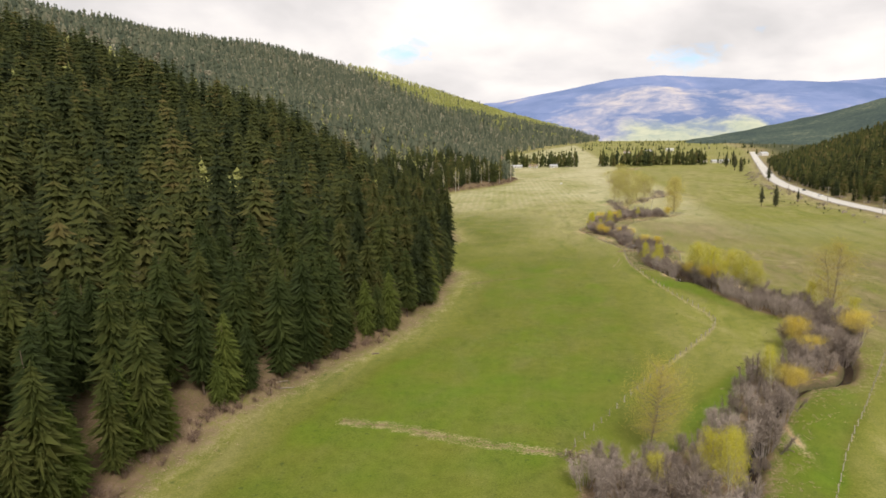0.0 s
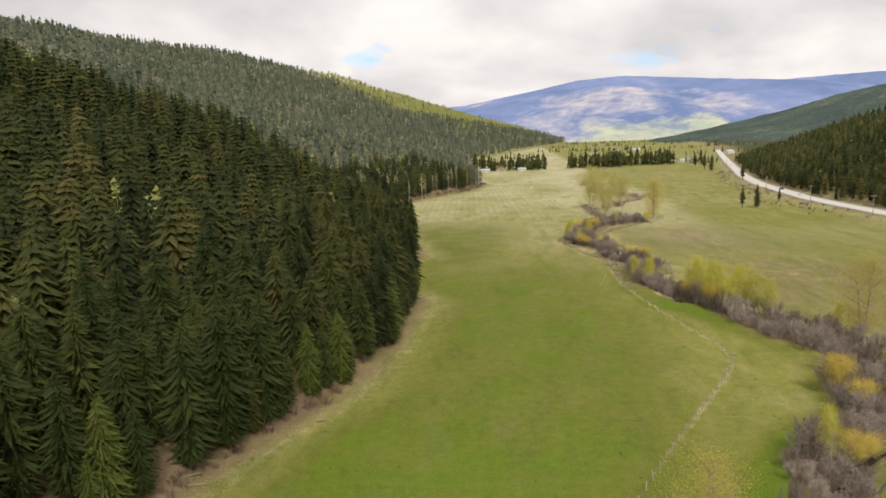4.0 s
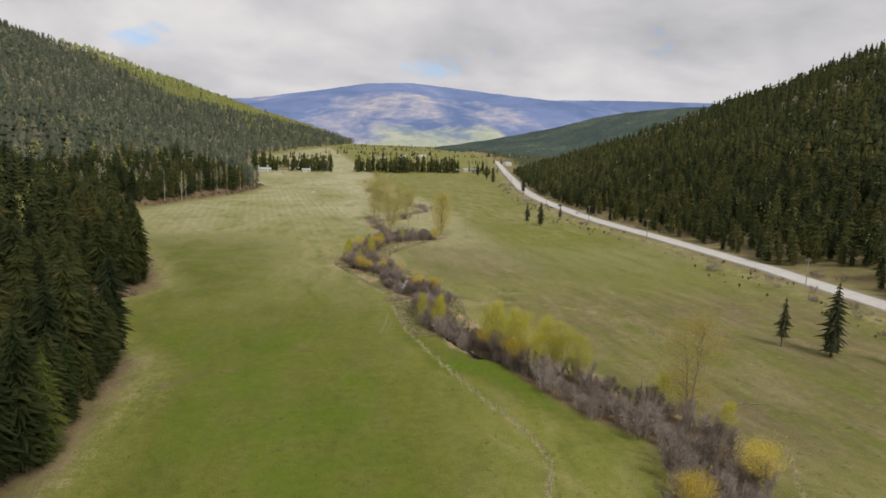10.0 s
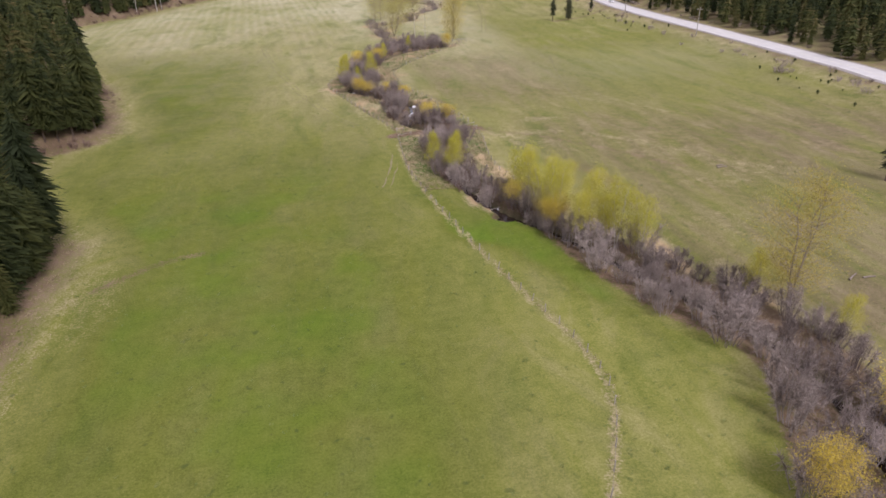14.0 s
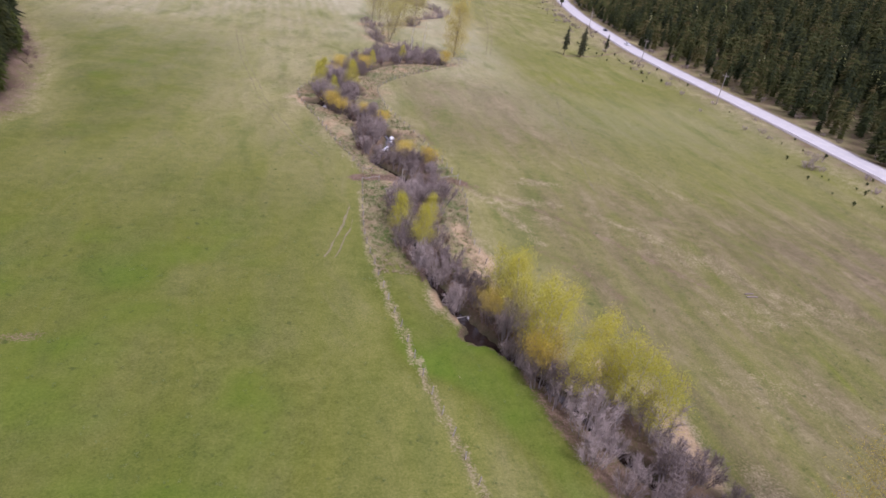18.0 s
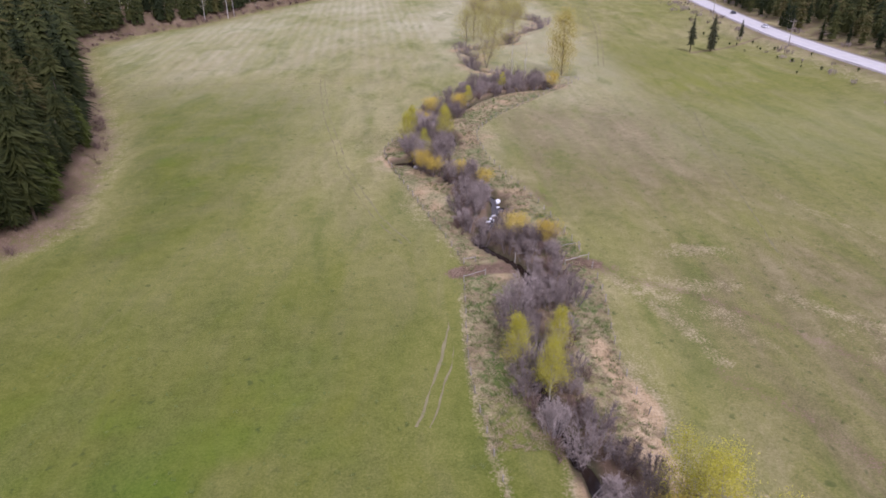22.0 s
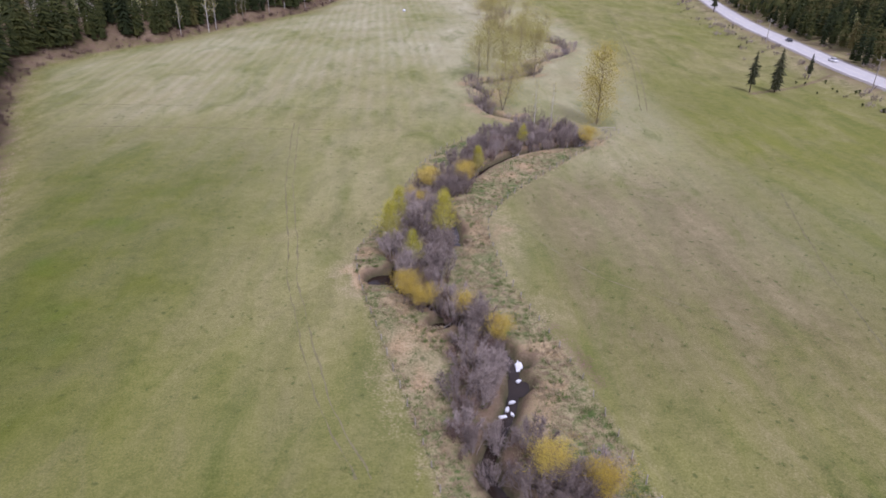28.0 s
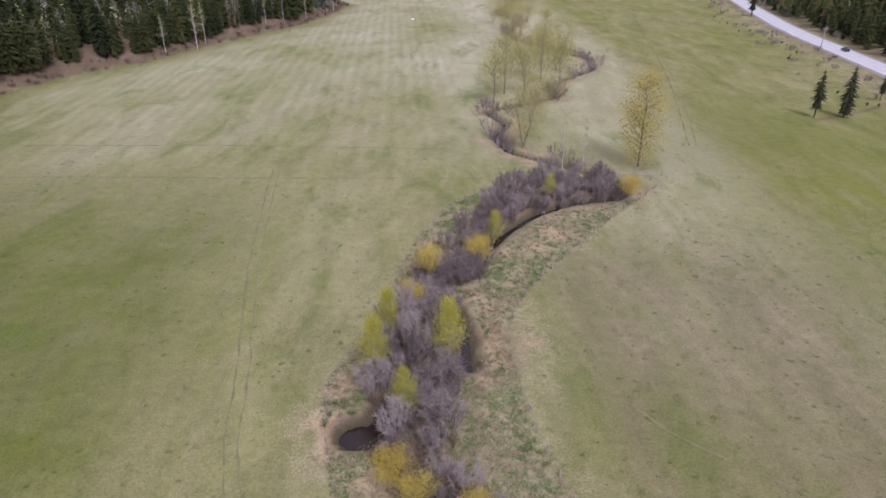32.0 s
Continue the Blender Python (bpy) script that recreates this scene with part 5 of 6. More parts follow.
def shrub_kind(seed, h=5.0, r=2.4, stems=20, twigs=84):
    """A leafless shrub: many stems that fan out from the foot into a domed haze of twigs."""
    g = np.random.default_rng(seed)
    poles, vs = [], []
    for s in range(stems):
        a, lean = g.random() * 6.283, g.random() ** 0.55
        foot = np.array([0.35 * r * lean * math.cos(a), 0.35 * r * lean * math.sin(a), -0.4])
        top = np.array([0.85 * r * lean * math.cos(a), 0.85 * r * lean * math.sin(a), h * g.uniform(0.80, 0.95) * math.sqrt(1.02 - 0.66 * lean ** 2)])
        t = np.linspace(0, 1, 4)[:, None]
        line = foot * (1 - t) + top * t
        line[1:3] += g.normal(0, 0.12, (2, 3))
        poles.append(tube(line, np.array([0.05, 0.036, 0.024, 0.01]), 3))
        u = g.uniform(0.3, 1.0, twigs) ** 0.7
        base = np.stack([np.interp(u, t[:, 0], line[:, i]) for i in range(3)], 1)
        way = g.normal(0, 1, (twigs, 3)) + np.array([0.5 * math.cos(a) * lean, 0.5 * math.sin(a) * lean, 0.8])
        way /= np.linalg.norm(way, axis=1)[:, None]
        end = base + way * g.uniform(0.4, 1.15, twigs)[:, None]
        side = np.cross(way, g.normal(0, 1, (twigs, 3)))
        side *= 0.022 / np.maximum(np.linalg.norm(side, axis=1), 1e-6)[:, None]
        vs.append(np.stack([base - side, base + side, end], 1).reshape(-1, 3))
    tv = np.concatenate(vs)
    return joined(poles), (tv, np.arange(len(tv)).reshape(-1, 3))


ORANGE = [(23.4, 293.6, 5.4), (26.0, 291.5, 4.9), (31.8, 289.5, 4.6), (35.3, 283.6, 4.8), (37.9, 260.9, 5.6), (43.2, 258.4, 5.3), (27.0, 334.2, 6.2), (34.4, 337.3, 6.2), (24.4, 325.1, 5.2), (64.6, 364.0, 6.0),
          (63.9, 141.5, 8.2), (49.6, 135.5, 7.4), (51.2, 129.6, 5.6), (46.6, 192.6, 7.4), (43.8, 203.5, 6), (41.0, 110.0, 6.0)]
POPLARS = [(29.4, 314.5, 9.7), (24.4, 304.6, 7.2), (37.4, 347.2, 6.3), (49.5, 366.5, 5.9), (33.8, 228.8, 8.1), (39.3, 231.3, 7.1), (36.8, 223.4, 8.7), (45.8, 202.1, 11.6), (47.3, 194.0, 11.4), (49.0, 187.5, 9.2),
           (54.0, 185.3, 10.9), (51.2, 189.2, 11.8), (49.2, 197.5, 10.4), (44.6, 206.0, 9.5), (56.5, 182.0, 9.8), (52.8, 186.8, 8.8), (47.2, 199.5, 9.0), (63.9, 166.3, 8.0), (69.9, 156.6, 6.5), (22.0, 75.2, 9.3), (20.2, 79.0, 7.4), (23.6, 81.0, 6.6), (13.4, 76.0, 5.6), (37.8, 110.3, 7.9), (20.6, 311.7, 8.9), (21.8, 318.9, 8.4)]
COTTONWOODS = [(68.3, 164.5, 18.7), (14.6, 87.3, 12.8), (71.6, 384.0, 20.5), (48.0, 398.7, 18.2), (63.5, 442.3, 19.5), (59.3, 545.9, 18.8), (72.6, 535.1, 18.2), (48.1, 452.1, 20.0), (57, 478, 17), (66, 500, 18), (60, 590, 17), (74, 612, 16), (66, 640, 17), (80, 690, 18), (52, 420, 15), (44, 440, 17), (55, 455, 18), (62, 470, 19), (70, 488, 16), (78, 520, 17), (66, 566, 18), (56, 612, 17), (70, 660, 16), (78, 735, 17), (-20, 905, 14), (232, 1085, 14), (240, 1095, 16), (251, 1090, 13)]
BIRCHES = [(54.6, 381.9, 13.9), (59.1, 382.4, 12.5), (-76.1, 534.4, 24), (-74.4, 540.7, 22), (-49.6, 283.5, 12), (-51.8, 285.6, 11), (-54.4, 604.0, 22), (-46, 622, 20), (-60, 590, 21), (-84, 520, 18), (-38, 668, 19), (-35, 700, 18)]


def creek_trees():
    g = np.random.default_rng(53)
    gold = [tree_kind(CATKINS, GREYBARK, 5.5, 2.5, 100, 9000, 0.07, s, "oval", 8, 0.42, 0.012) for s in (1, 2, 3)]
    for x, y, h in ORANGE:
        t, c = gold[int(g.integers(0, 3))]
        stand_tree("willow_shrub", t, c, x, y, 0.88 * h / 5.5, "golden yellow flowering willow beside the creek", "shrub", "willows along the creek", g.random() * 6.28)
    pale = [tree_kind(BUDS, PALEBARK, 9.8, 2.5, 120, 10500, 0.072, s, "spire", 2, 0.26, 0.009, 0.16) for s in (4, 5, 6)]
    flame = [tree_kind(BUDS, PALEBARK, 9.0, 2.6, 120, 9500, 0.082, s, "spire", 1, 0.14, 0.010) for s in (16, 17)]
    for x, y, h in POPLARS:
        t, c = flame[int(g.integers(0, 2))] if y > 210 else pale[int(g.integers(0, 3))]
        stand_tree("young_poplar", t, c, x, y, h / 9.0, "slender young poplar with yellow-green spring leaves", "tree", "poplars along the creek", g.random() * 6.28)
    big = [tree_kind(PALEBUDS, GREYBARK, 18.0, r, 120, 7500, 0.175, s, "oval", n, 0.16, 0.012, 0.20, 0.14) for s, n, r in ((7, 2, 6.8), (8, 1, 6.2), (9, 3, 7.4))]
    airy = tree_kind(YELLOWBUDS, GREYBARK, 18.0, 5.2, 170, 20000, 0.10, 15, "oval", 3, 0.16, 0.014, 0.16, 0.24)
    broad = tree_kind(YELLOWBUDS, GREYBARK, 18.0, 6.6, 210, 24000, 0.10, 18, "oval", 2, 0.20, 0.014, 0.15, 0.22)
    full = tree_kind(YELLOWBUDS, GREYBARK, 18.0, 4.9, 150, 15000, 0.15, 19, "oval", 1, 0.06, 0.011, 0.18, 0.16)
    for i, (x, y, h) in enumerate(COTTONWOODS):
        t, c = broad if i == 1 else airy if i == 0 else full if i == 2 else big[int(g.integers(0, 3))]
        stand_tree("cottonwood_tree", t, c, x, y, (h if i < 3 else 0.88 * h) / 18.0, "tall cottonwood with sparse yellowish spring buds", "tree", "cottonwoods along the creek", g.random() * 6.28)
    bare = [tree_kind(PALEBUDS, PALEBARK, 16.0, 2.2, 40, 500, 0.14, s, "spire", 1, 0.3, 0.009) for s in (10, 11)]
    for x, y, h in BIRCHES:
        t, c = bare[int(g.integers(0, 2))]
        stand_tree("birch_tree", t, c, x, y, h / 16.0, "pale-barked birch with almost bare branches", "tree", "birches", g.random() * 6.28)


creek_trees()

POOLS = ((41.3, 201.5, 2.0), (19.0, 301.5, 2.7), (38.5, 281, 1.5), (36.8, 273, 1.9), (34, 252.5, 2.6), (27.6, 290.2, 1.9), (30.8, 286.2, 1.8), (24.5, 296.2, 1.7), (31.2, 313.5, 1.6), (37.9, 277.2, 1.5))


def off_pools(x, y, room):
    """True where a place is farther than room from the rim of every pool."""
    return np.array([all(math.hypot(a - px, b - py) > r + room for px, py, r in POOLS) for a, b in zip(x, y)])


def stand_shrub(kinds, x, y, z, size, g):
    stem, crown = kinds[int(g.integers(0, 5))]
    shrub = new("bare_shrub")
    shrub.empty_display_size = 0.5
    shrub.matrix_basis = Matrix.LocRotScale((x, y, z), Euler((0, 0, g.random() * 6.28)), (size, size, size * g.uniform(0.85, 1.15)))
    part("stem", stem, shrub)
    part("crown", crown, shrub)
    tagged(shrub, "leafless grey-brown shrub with many thin stems on the creek bank", "shrub", "bare shrubs along the creek")


def creek_shrubs():
    """Leafless thicket on both banks; the offsets of its edges from the creek run east (-) to west (+)."""
    g = np.random.default_rng(59)
    shapes = [shrub_kind(s, h, r) for s, h, r in ((1, 4.8, 2.7), (2, 4.2, 2.9), (3, 5.4, 2.5), (4, 3.8, 2.4), (5, 4.6, 3.1))]
    kinds = [(mesh_of("stem", *p, STEMS), mesh_of("crown", *c, TWIGS)) for p, c in shapes]
    span = np.array(THICKET)
    placed, far = [], []
    for _ in range(5200):
        y = g.uniform(66, 378)
        lo, hi = np.interp(y, span[:, 0], span[:, 1]) + 1.0, np.interp(y, span[:, 0], span[:, 2]) - 1.0
        x = g.uniform(lo, max(hi, lo + 0.5))
        gap = g.uniform(2.8, 4.2) if y < 200 else g.uniform(2.3, 3.8) if y < 285 else g.uniform(1.9, 3.2)
        if any((x - a) ** 2 + (y - b) ** 2 < gap * gap for a, b in placed) or any(math.hypot(x - a, y - b) < r for a, b, r in POOLS) or len(placed) > 345:
            continue
        placed.append((x, y))
        off = float(away(np.array([x]), np.array([y]), CREEK_COARSE)[0])
        size = g.uniform(0.55, 1.25) * np.interp(y, [60, 130, 200, 215, 300, 400], [1.1, 1.1, 1.2, 0.95, 0.98, 0.85])
        stand_shrub(kinds, x, y, float(land(x, y, np.array(off))) - 0.1, size, g)
    y = g.uniform(200, 377, 420)
    lo, hi = np.interp(y, span[:, 0], span[:, 1]), np.interp(y, span[:, 0], span[:, 2])
    x = lo + (hi - lo) * g.random(len(y))
    off = away(x, y, CREEK_COARSE)
    ok = (off > 1.4) & off_pools(x, y, 0.0)
    x, y, off = x[ok], y[ok], off[ok]
    v, f, tint = strewn(joined(shrub_kind(17, 1.7, 1.3, 6, 20)), x, y, land(x, y, off), g.uniform(0.5, 1.2, len(x)), g)
    tagged(new("undergrowth", mesh_of("undergrowth", v, f, REDBRUSH, tint)), "low dark brown undergrowth between the creek shrubs", "undergrowth", kind="stuff")
    line = CREEK_LINE[(CREEK_LINE[:, 1] > 380) & (CREEK_LINE[:, 1] < 820)]
    for i in range(len(line)):
        x, y = line[i] + g.normal(0, 1.9, 2)
        if rough(x, y, 26, 0.9) > -0.45:
            off = float(away(np.array([x]), np.array([y]), CREEK_COARSE)[0])
            far.append((x, y, float(land(x, y, np.array(off))) - 0.1, g.uniform(0.5, 1.1)))
    far = np.array(far)
    base = joined(shrub_kind(6, 4.4, 2.9, 9, 42))
    v, f, tint = strewn(base, far[:, 0], far[:, 1], far[:, 2], far[:, 3], g)
    tagged(new("shrub_thicket", mesh_of("shrub_thicket", v, f, TWIGS, tint)), "leafless grey-brown thicket along the upper creek", "thicket", kind="stuff")


creek_shrubs()
bank_brush()

PINES = [(115.8, 199.8, 12.2), (122.1, 191.6, 17.5), (133.5, 180.5, 15), (130.6, 423.4, 13.2), (138.9, 423.7, 14.0), (156.0, 435.9, 8.8), (193.2, 611.3, 17), (295, 1110, 20), (232, 863, 21), (247, 960, 18), (228, 822, 19), (236, 880, 19), (252, 985, 20)]


def meadow_pines():
    g = np.random.default_rng(61)
    kinds = [(mesh_of("trunk", *trunk_arrays(15, 0.24, k, 0.03), BARK), mesh_of("crown", *conifer_arrays(16, r, n, 7, 3, k, low, 0.34, 0.6), PINE)) for k, r, n, low in ((71, 3.0, 15, 0.20), (72, 3.7, 20, 0.08), (73, 3.0, 13, 0.24))]
    for i, (x, y, h) in enumerate(PINES):
        stand_tree("pine_tree", *kinds[i % 3], x, y, h / 16, "lone dark conifer standing in the meadow", "tree", "conifers in the meadow", g.random() * 6.28)


meadow_pines()


# ---- fences, crossing, poles ----
def box(x0, x1, y0, y1, z0, z1):
    v = np.array([(x, y, z) for z in (z0, z1) for y in (y0, y1) for x in (x0, x1)], float)
    return v, np.array([(0, 2, 3, 1), (4, 5, 7, 6), (0, 1, 5, 4), (2, 6, 7, 3), (0, 4, 6, 2), (1, 3, 7, 5)])


def post_mesh():
    v, f = tube([(0, 0, -0.5), (0.01, 0, 0.6), (0.0, 0.01, 1.25), (0, 0, 1.3)], (0.07, 0.065, 0.06, 0.04), 6)
    return mesh_of("post", v, f, OLDWOOD)


POST = post_mesh()


def fence(points, label, gap=3.2):
    """Posts with three wires; each post leans a little its own way."""
    g = np.random.default_rng(int(abs(points[0][0] * 100)) + 3)
    line = wiggled(points, gap)
    root = new("fence")
    root.empty_display_size = 0.5
    root.location = (line[0][0], line[0][1], float(land(*line[0])))
    tagged(root, label, "fence", "fences along the creek")
    base = Vector(root.location)
    for x, y in line:
        p = part("post", POST, root)
        p.matrix_basis = Matrix.LocRotScale(Vector((x, y, float(land(x, y)))) - base, Euler((g.normal(0, 0.05), g.normal(0, 0.05), g.random() * 6)), (1, 1, g.uniform(0.75, 1.0)))
    z = land(line[:, 0], line[:, 1])
    for h in (0.4, 0.75, 1.1):
        v, f = tube(np.stack([line[:, 0], line[:, 1], z + h], 1) - np.array(base), np.full(len(line), 0.006), 3)
        part("wire", mesh_of("wire", v, f, STEEL), root)


for pts in FENCES:
    fence(pts, "weathered wooden post fence with thin wires beside the creek")


def rail_fence(a, c, rails=1):
    """A pole fence: peeled rails on short posts."""
    a, c = np.array(a, float), np.array(c, float)
    root = new("rail_fence")
    root.empty_display_size = 0.5
    base = Vector((*a, float(land(*a))))
    root.location = base
    tagged(root, "pale peeled pole fence at the creek crossing", "fence", "rail fences at the crossing")
    n = max(2, int(np.hypot(*(c - a)) // 3) + 1)
    for i in range(n):
        x, y = a + (c - a) * i / (n - 1)
        p = part("post", POST, root)
        p.matrix_basis = Matrix.Translation(Vector((x, y, float(land(x, y)))) - base)
    for h in np.linspace(1.0, 1.15, rails):
        pts = [(*(a + (c - a) * u + (0, 0.09)), float(land(*(a + (c - a) * u))) + h + 0.05 * math.sin(9 * u + h)) for u in (0, 0.33, 0.66, 1)]
        v, f = tube(np.array(pts) - np.array(base), (0.055, 0.05, 0.05, 0.045), 5)
        part("rail", mesh_of("rail", v, f, OLDWOOD), root)


for a, c in (((29.1, 248.7), (32.4, 250.4)), ((29.5, 254.2), (31.3, 254.6)), ((37.5, 255.2), (43.1, 256.9)), ((43.2, 257.0), (48.2, 258.6)), ((44.7, 252.6), (48.7, 254.4)), ((66, 376), (75.5, 376.2)), ((60, 377.5), (75, 378.2))):
    rail_fence(a, c)


def power_pole(x, y):
    root = new("utility_pole")
    root.empty_display_size = 0.5
    root.location = (x, y, float(land(x, y)))
    tagged(root, "tall wooden utility pole beside the highway", "utility pole", "utility poles along the highway")
    part("pole", POLE, root)
    part("crossarm", ARM, root)
    for k in (-1.0, 0.0, 1.0):
        part("insulator", INSULATOR, root).location = (k, 0, 9.35 if k else 10.05)


POLE = mesh_of("pole", *tube([(0, 0, -0.8), (0, 0, 5), (0, 0, 10)], (0.17, 0.14, 0.11), 8), OLDWOOD)
ARM = mesh_of("crossarm", *box(-1.2, 1.2, 0.10, 0.21, 9.05, 9.2), OLDWOOD)
INSULATOR = mesh_of("insulator", *tube([(0, 0.15, -0.15), (0, 0.15, 0.0), (0, 0.15, 0.08)], (0.05, 0.08, 0.03), 6), STONE)
POLES = [(159, 150), (163.5, 247), (165, 350), (165.2, 415.7), (173, 503), (194, 612), (216, 715), (243, 815)]
for x, y in POLES:
    power_pole(x, y)


def power_lines():
    root = new("power_line")
    root.empty_display_size = 0.5
    root.location = (POLES[0][0], POLES[0][1], 0)
    tagged(root, "thin sagging power lines between the poles", "power line")
    for k, h in ((-1.0, 9.45), (0.0, 10.15), (1.0, 9.45)):
        for a, c in zip(POLES[:-1], POLES[1:]):
            u = np.linspace(0, 1, 9)
            za, zc = float(land(*a)), float(land(*c))
            pts = np.stack([a[0] + k + (c[0] - a[0]) * u, a[1] + 0.15 + (c[1] - a[1]) * u, za + (zc - za) * u + h - 6.0 * u * (1 - u)], 1)
            v, f = tube(pts - np.array([POLES[0][0], POLES[0][1], 0]), np.full(9, 0.018), 3)
            part("wire", mesh_of("wire", v, f, STEEL), root)


power_lines()


# ---- cars on the highway ----
def hull(rows):
    """A body lofted through cross-sections: rows of (x, half width, bottom, shoulder, top, half width of the top)."""
    v, f = [], []
    for x, w, b, s, t, tw in rows:
        v += [(x, -w, b), (x, -w * 1.03, (b + s) / 2), (x, -w, s), (x, -tw, t), (x, tw, t), (x, w, s), (x, w * 1.03, (b + s) / 2), (x, w, b)]
    k = 8
    for i in range(len(rows) - 1):
        for j in range(k):
            a, c = i * k + j, i * k + (j + 1) % k
            f.append((a, a + k, c + k, c))
    n = (len(rows) - 1) * k
    f += [(0, 1, 2, 7), (7, 2, 5, 6), (2, 3, 4, 5), (n + 7, n + 2, n + 1, n), (n + 6, n + 5, n + 2, n + 7), (n + 5, n + 4, n + 3, n + 2)]
    return np.array(v, float), np.array(f)


def parked_car(x, y, paint, label):
    turn = math.atan2(float(road_x(y + 4) - road_x(y - 4)), 8.0)
    root = new("car")
    root.empty_display_size = 0.5
    root.matrix_basis = pose(x, y, float(land(x, y)) + 0.225, 0, 0, 90 - math.degrees(turn))
    tagged(root, label, "car", "cars on the highway")
    part("body", mesh_of("body", *hull([(-2.25, 0.78, 0.35, 0.75, 0.85, 0.7), (-2.0, 0.88, 0.25, 0.85, 0.98, 0.8), (-0.6, 0.9, 0.22, 0.88, 0.99, 0.8), (1.0, 0.9, 0.22, 0.86, 0.96, 0.8), (2.05, 0.86, 0.26, 0.72, 0.8, 0.74), (2.3, 0.72, 0.36, 0.6, 0.68, 0.6)]), paint), root)
    part("windows", mesh_of("cabin_glass", *hull([(-1.9, 0.74, 0.9, 0.98, 1.02, 0.7), (-1.3, 0.76, 0.9, 1.15, 1.38, 0.62), (0.1, 0.76, 0.9, 1.2, 1.42, 0.62), (1.05, 0.74, 0.88, 0.95, 0.99, 0.68)]), DARKGLASS), root).name = "cabin_glass"
    part("roof", mesh_of("roof", *hull([(-1.35, 0.62, 1.37, 1.40, 1.42, 0.58), (-0.5, 0.64, 1.42, 1.45, 1.48, 0.58), (0.2, 0.62, 1.41, 1.44, 1.46, 0.58)]), paint), root)
    for wx in (-1.4, 1.4):
        for wy in (-0.8, 0.8):
            wheel = part("wheel", mesh_of("wheel", *tube([(wx, wy - 0.1, 0.32), (wx, wy, 0.32), (wx, wy + 0.1, 0.32)], (0.31, 0.33, 0.31), 12), RUBBER), root)
            part("rim", mesh_of("rim", *tube([(wx, wy - 0.115, 0.32), (wx, wy, 0.32), (wx, wy + 0.115, 0.32)], (0.19, 0.2, 0.19), 8), ROOF), wheel)
    for wy in (-0.6, 0.6):
        part("headlight", mesh_of("headlight", *box(2.16, 2.24, wy - 0.16, wy + 0.16, 0.56, 0.68), SHEET), root)


parked_car(185.0, 507, DARKPAINT, "dark car on the highway")
parked_car(178.5, 461, WHITEPAINT, "white car on the highway")


# ---- farm buildings beyond the meadow ----
def house(x, y, w, d, h, pitch, turn, roof_mat, wall_mat, label):
    root = new("house")
    root.empty_display_size = 1
    root.matrix_basis = pose(x, y, float(land(x, y)) - 0.1, 0, 0, turn)
    tagged(root, label, "house", "farm buildings")
    part("wall", mesh_of("wall", *box(-w / 2, w / 2, -d / 2, d / 2, -1, h), wall_mat), root)
    top = h + pitch * d / 2
    for sx in (-1, 1):
        gable = np.array([(sx * (w / 2 - k), y0, z0) for k in (0.0, 0.2) for y0, z0 in ((-d / 2, h), (0, top), (d / 2, h))])
        part("gable", mesh_of("gable", gable, np.array([(0, 1, 2), (3, 5, 4), (0, 3, 4), (0, 4, 1), (1, 4, 5), (1, 5, 2), (2, 5, 3), (2, 3, 0)]), wall_mat), root)
    for s in (-1, 1):
        o = d / 2 + 0.6
        v = np.array([(sx * (w / 2 + 0.5), yy, zz + dz) for dz in (0.05, 0.25) for sx in (-1, 1) for yy, zz in ((0, top), (s * o, top - pitch * o))])
        part("roof", mesh_of("roof", v, np.array([(0, 1, 3, 2), (4, 6, 7, 5), (0, 4, 5, 1), (2, 3, 7, 6), (1, 5, 7, 3), (0, 2, 6, 4)]), roof_mat), root)
    n = max(2, int(w // 4))
    for i in range(n):
        cx = -w / 2 + w * (i + 0.5) / n
        if i == n // 2:
            part("door", mesh_of("door", *box(cx - 0.5, cx + 0.5, -d / 2 - 0.06, -d / 2 + 0.02, 0, 2.1), OLDWOOD), root)
        else:
            win = part("window", mesh_of("window", *box(cx - 0.65, cx + 0.65, -d / 2 - 0.06, -d / 2 + 0.02, 0.95, 2.15), SHEET), root)
            part("pane", mesh_of("pane", *box(cx - 0.55, cx + 0.55, -d / 2 - 0.075, -d / 2 - 0.05, 1.05, 2.05), DARKGLASS), win)


house(-46, 968, 16, 8, 3.0, 0.45, 5, ROOF, WALL, "long pale farm building with a grey metal roof")
house(-22, 975, 12, 8, 3.0, 0.5, -8, REDROOF, WALL, "small pale farmhouse with a brown roof")
house(8, 980, 11, 7, 2.8, 0.5, 12, ROOF, WALL, "small pale shed with a grey metal roof")
house(272, 1100, 26, 10, 3.4, 0.35, 4, ROOF, WALL, "long white farm building with a grey metal roof")
house(250, 1120, 14, 9, 3.6, 0.55, -6, REDROOF, WALL, "pale farmhouse with a brown shingle roof")
house(395, 1290, 16, 10, 4.5, 0.5, 30, ROOF, WALL, "white house beside the highway")
house(300, 1700, 18, 10, 4.0, 0.5, 10, ROOF, WALL, "white house in the far valley")
house(180, 1560, 14, 9, 3.6, 0.5, -12, REDROOF, WALL, "far pale house with a brown roof")
house(238, 1620, 14, 9, 3.6, 0.5, -2, ROOF, WALL, "far pale house with a grey roof")


# ---- small things on the banks and in the meadow ----
def boulder_mesh(seed):
    g = np.random.default_rng(seed)
    bm = bmesh.new()
    bmesh.ops.create_icosphere(bm, subdivisions=2, radius=0.5)
    for v in bm.verts:
        v.co *= 1 + 0.28 * noise.noise(v.co * 2.3 + Vector((seed, 0, 0)))
        v.co.z *= 0.62
    me = bpy.data.meshes.new("boulder")
    bm.to_mesh(me)
    bm.free()
    me.materials.append(STONE)
    return me


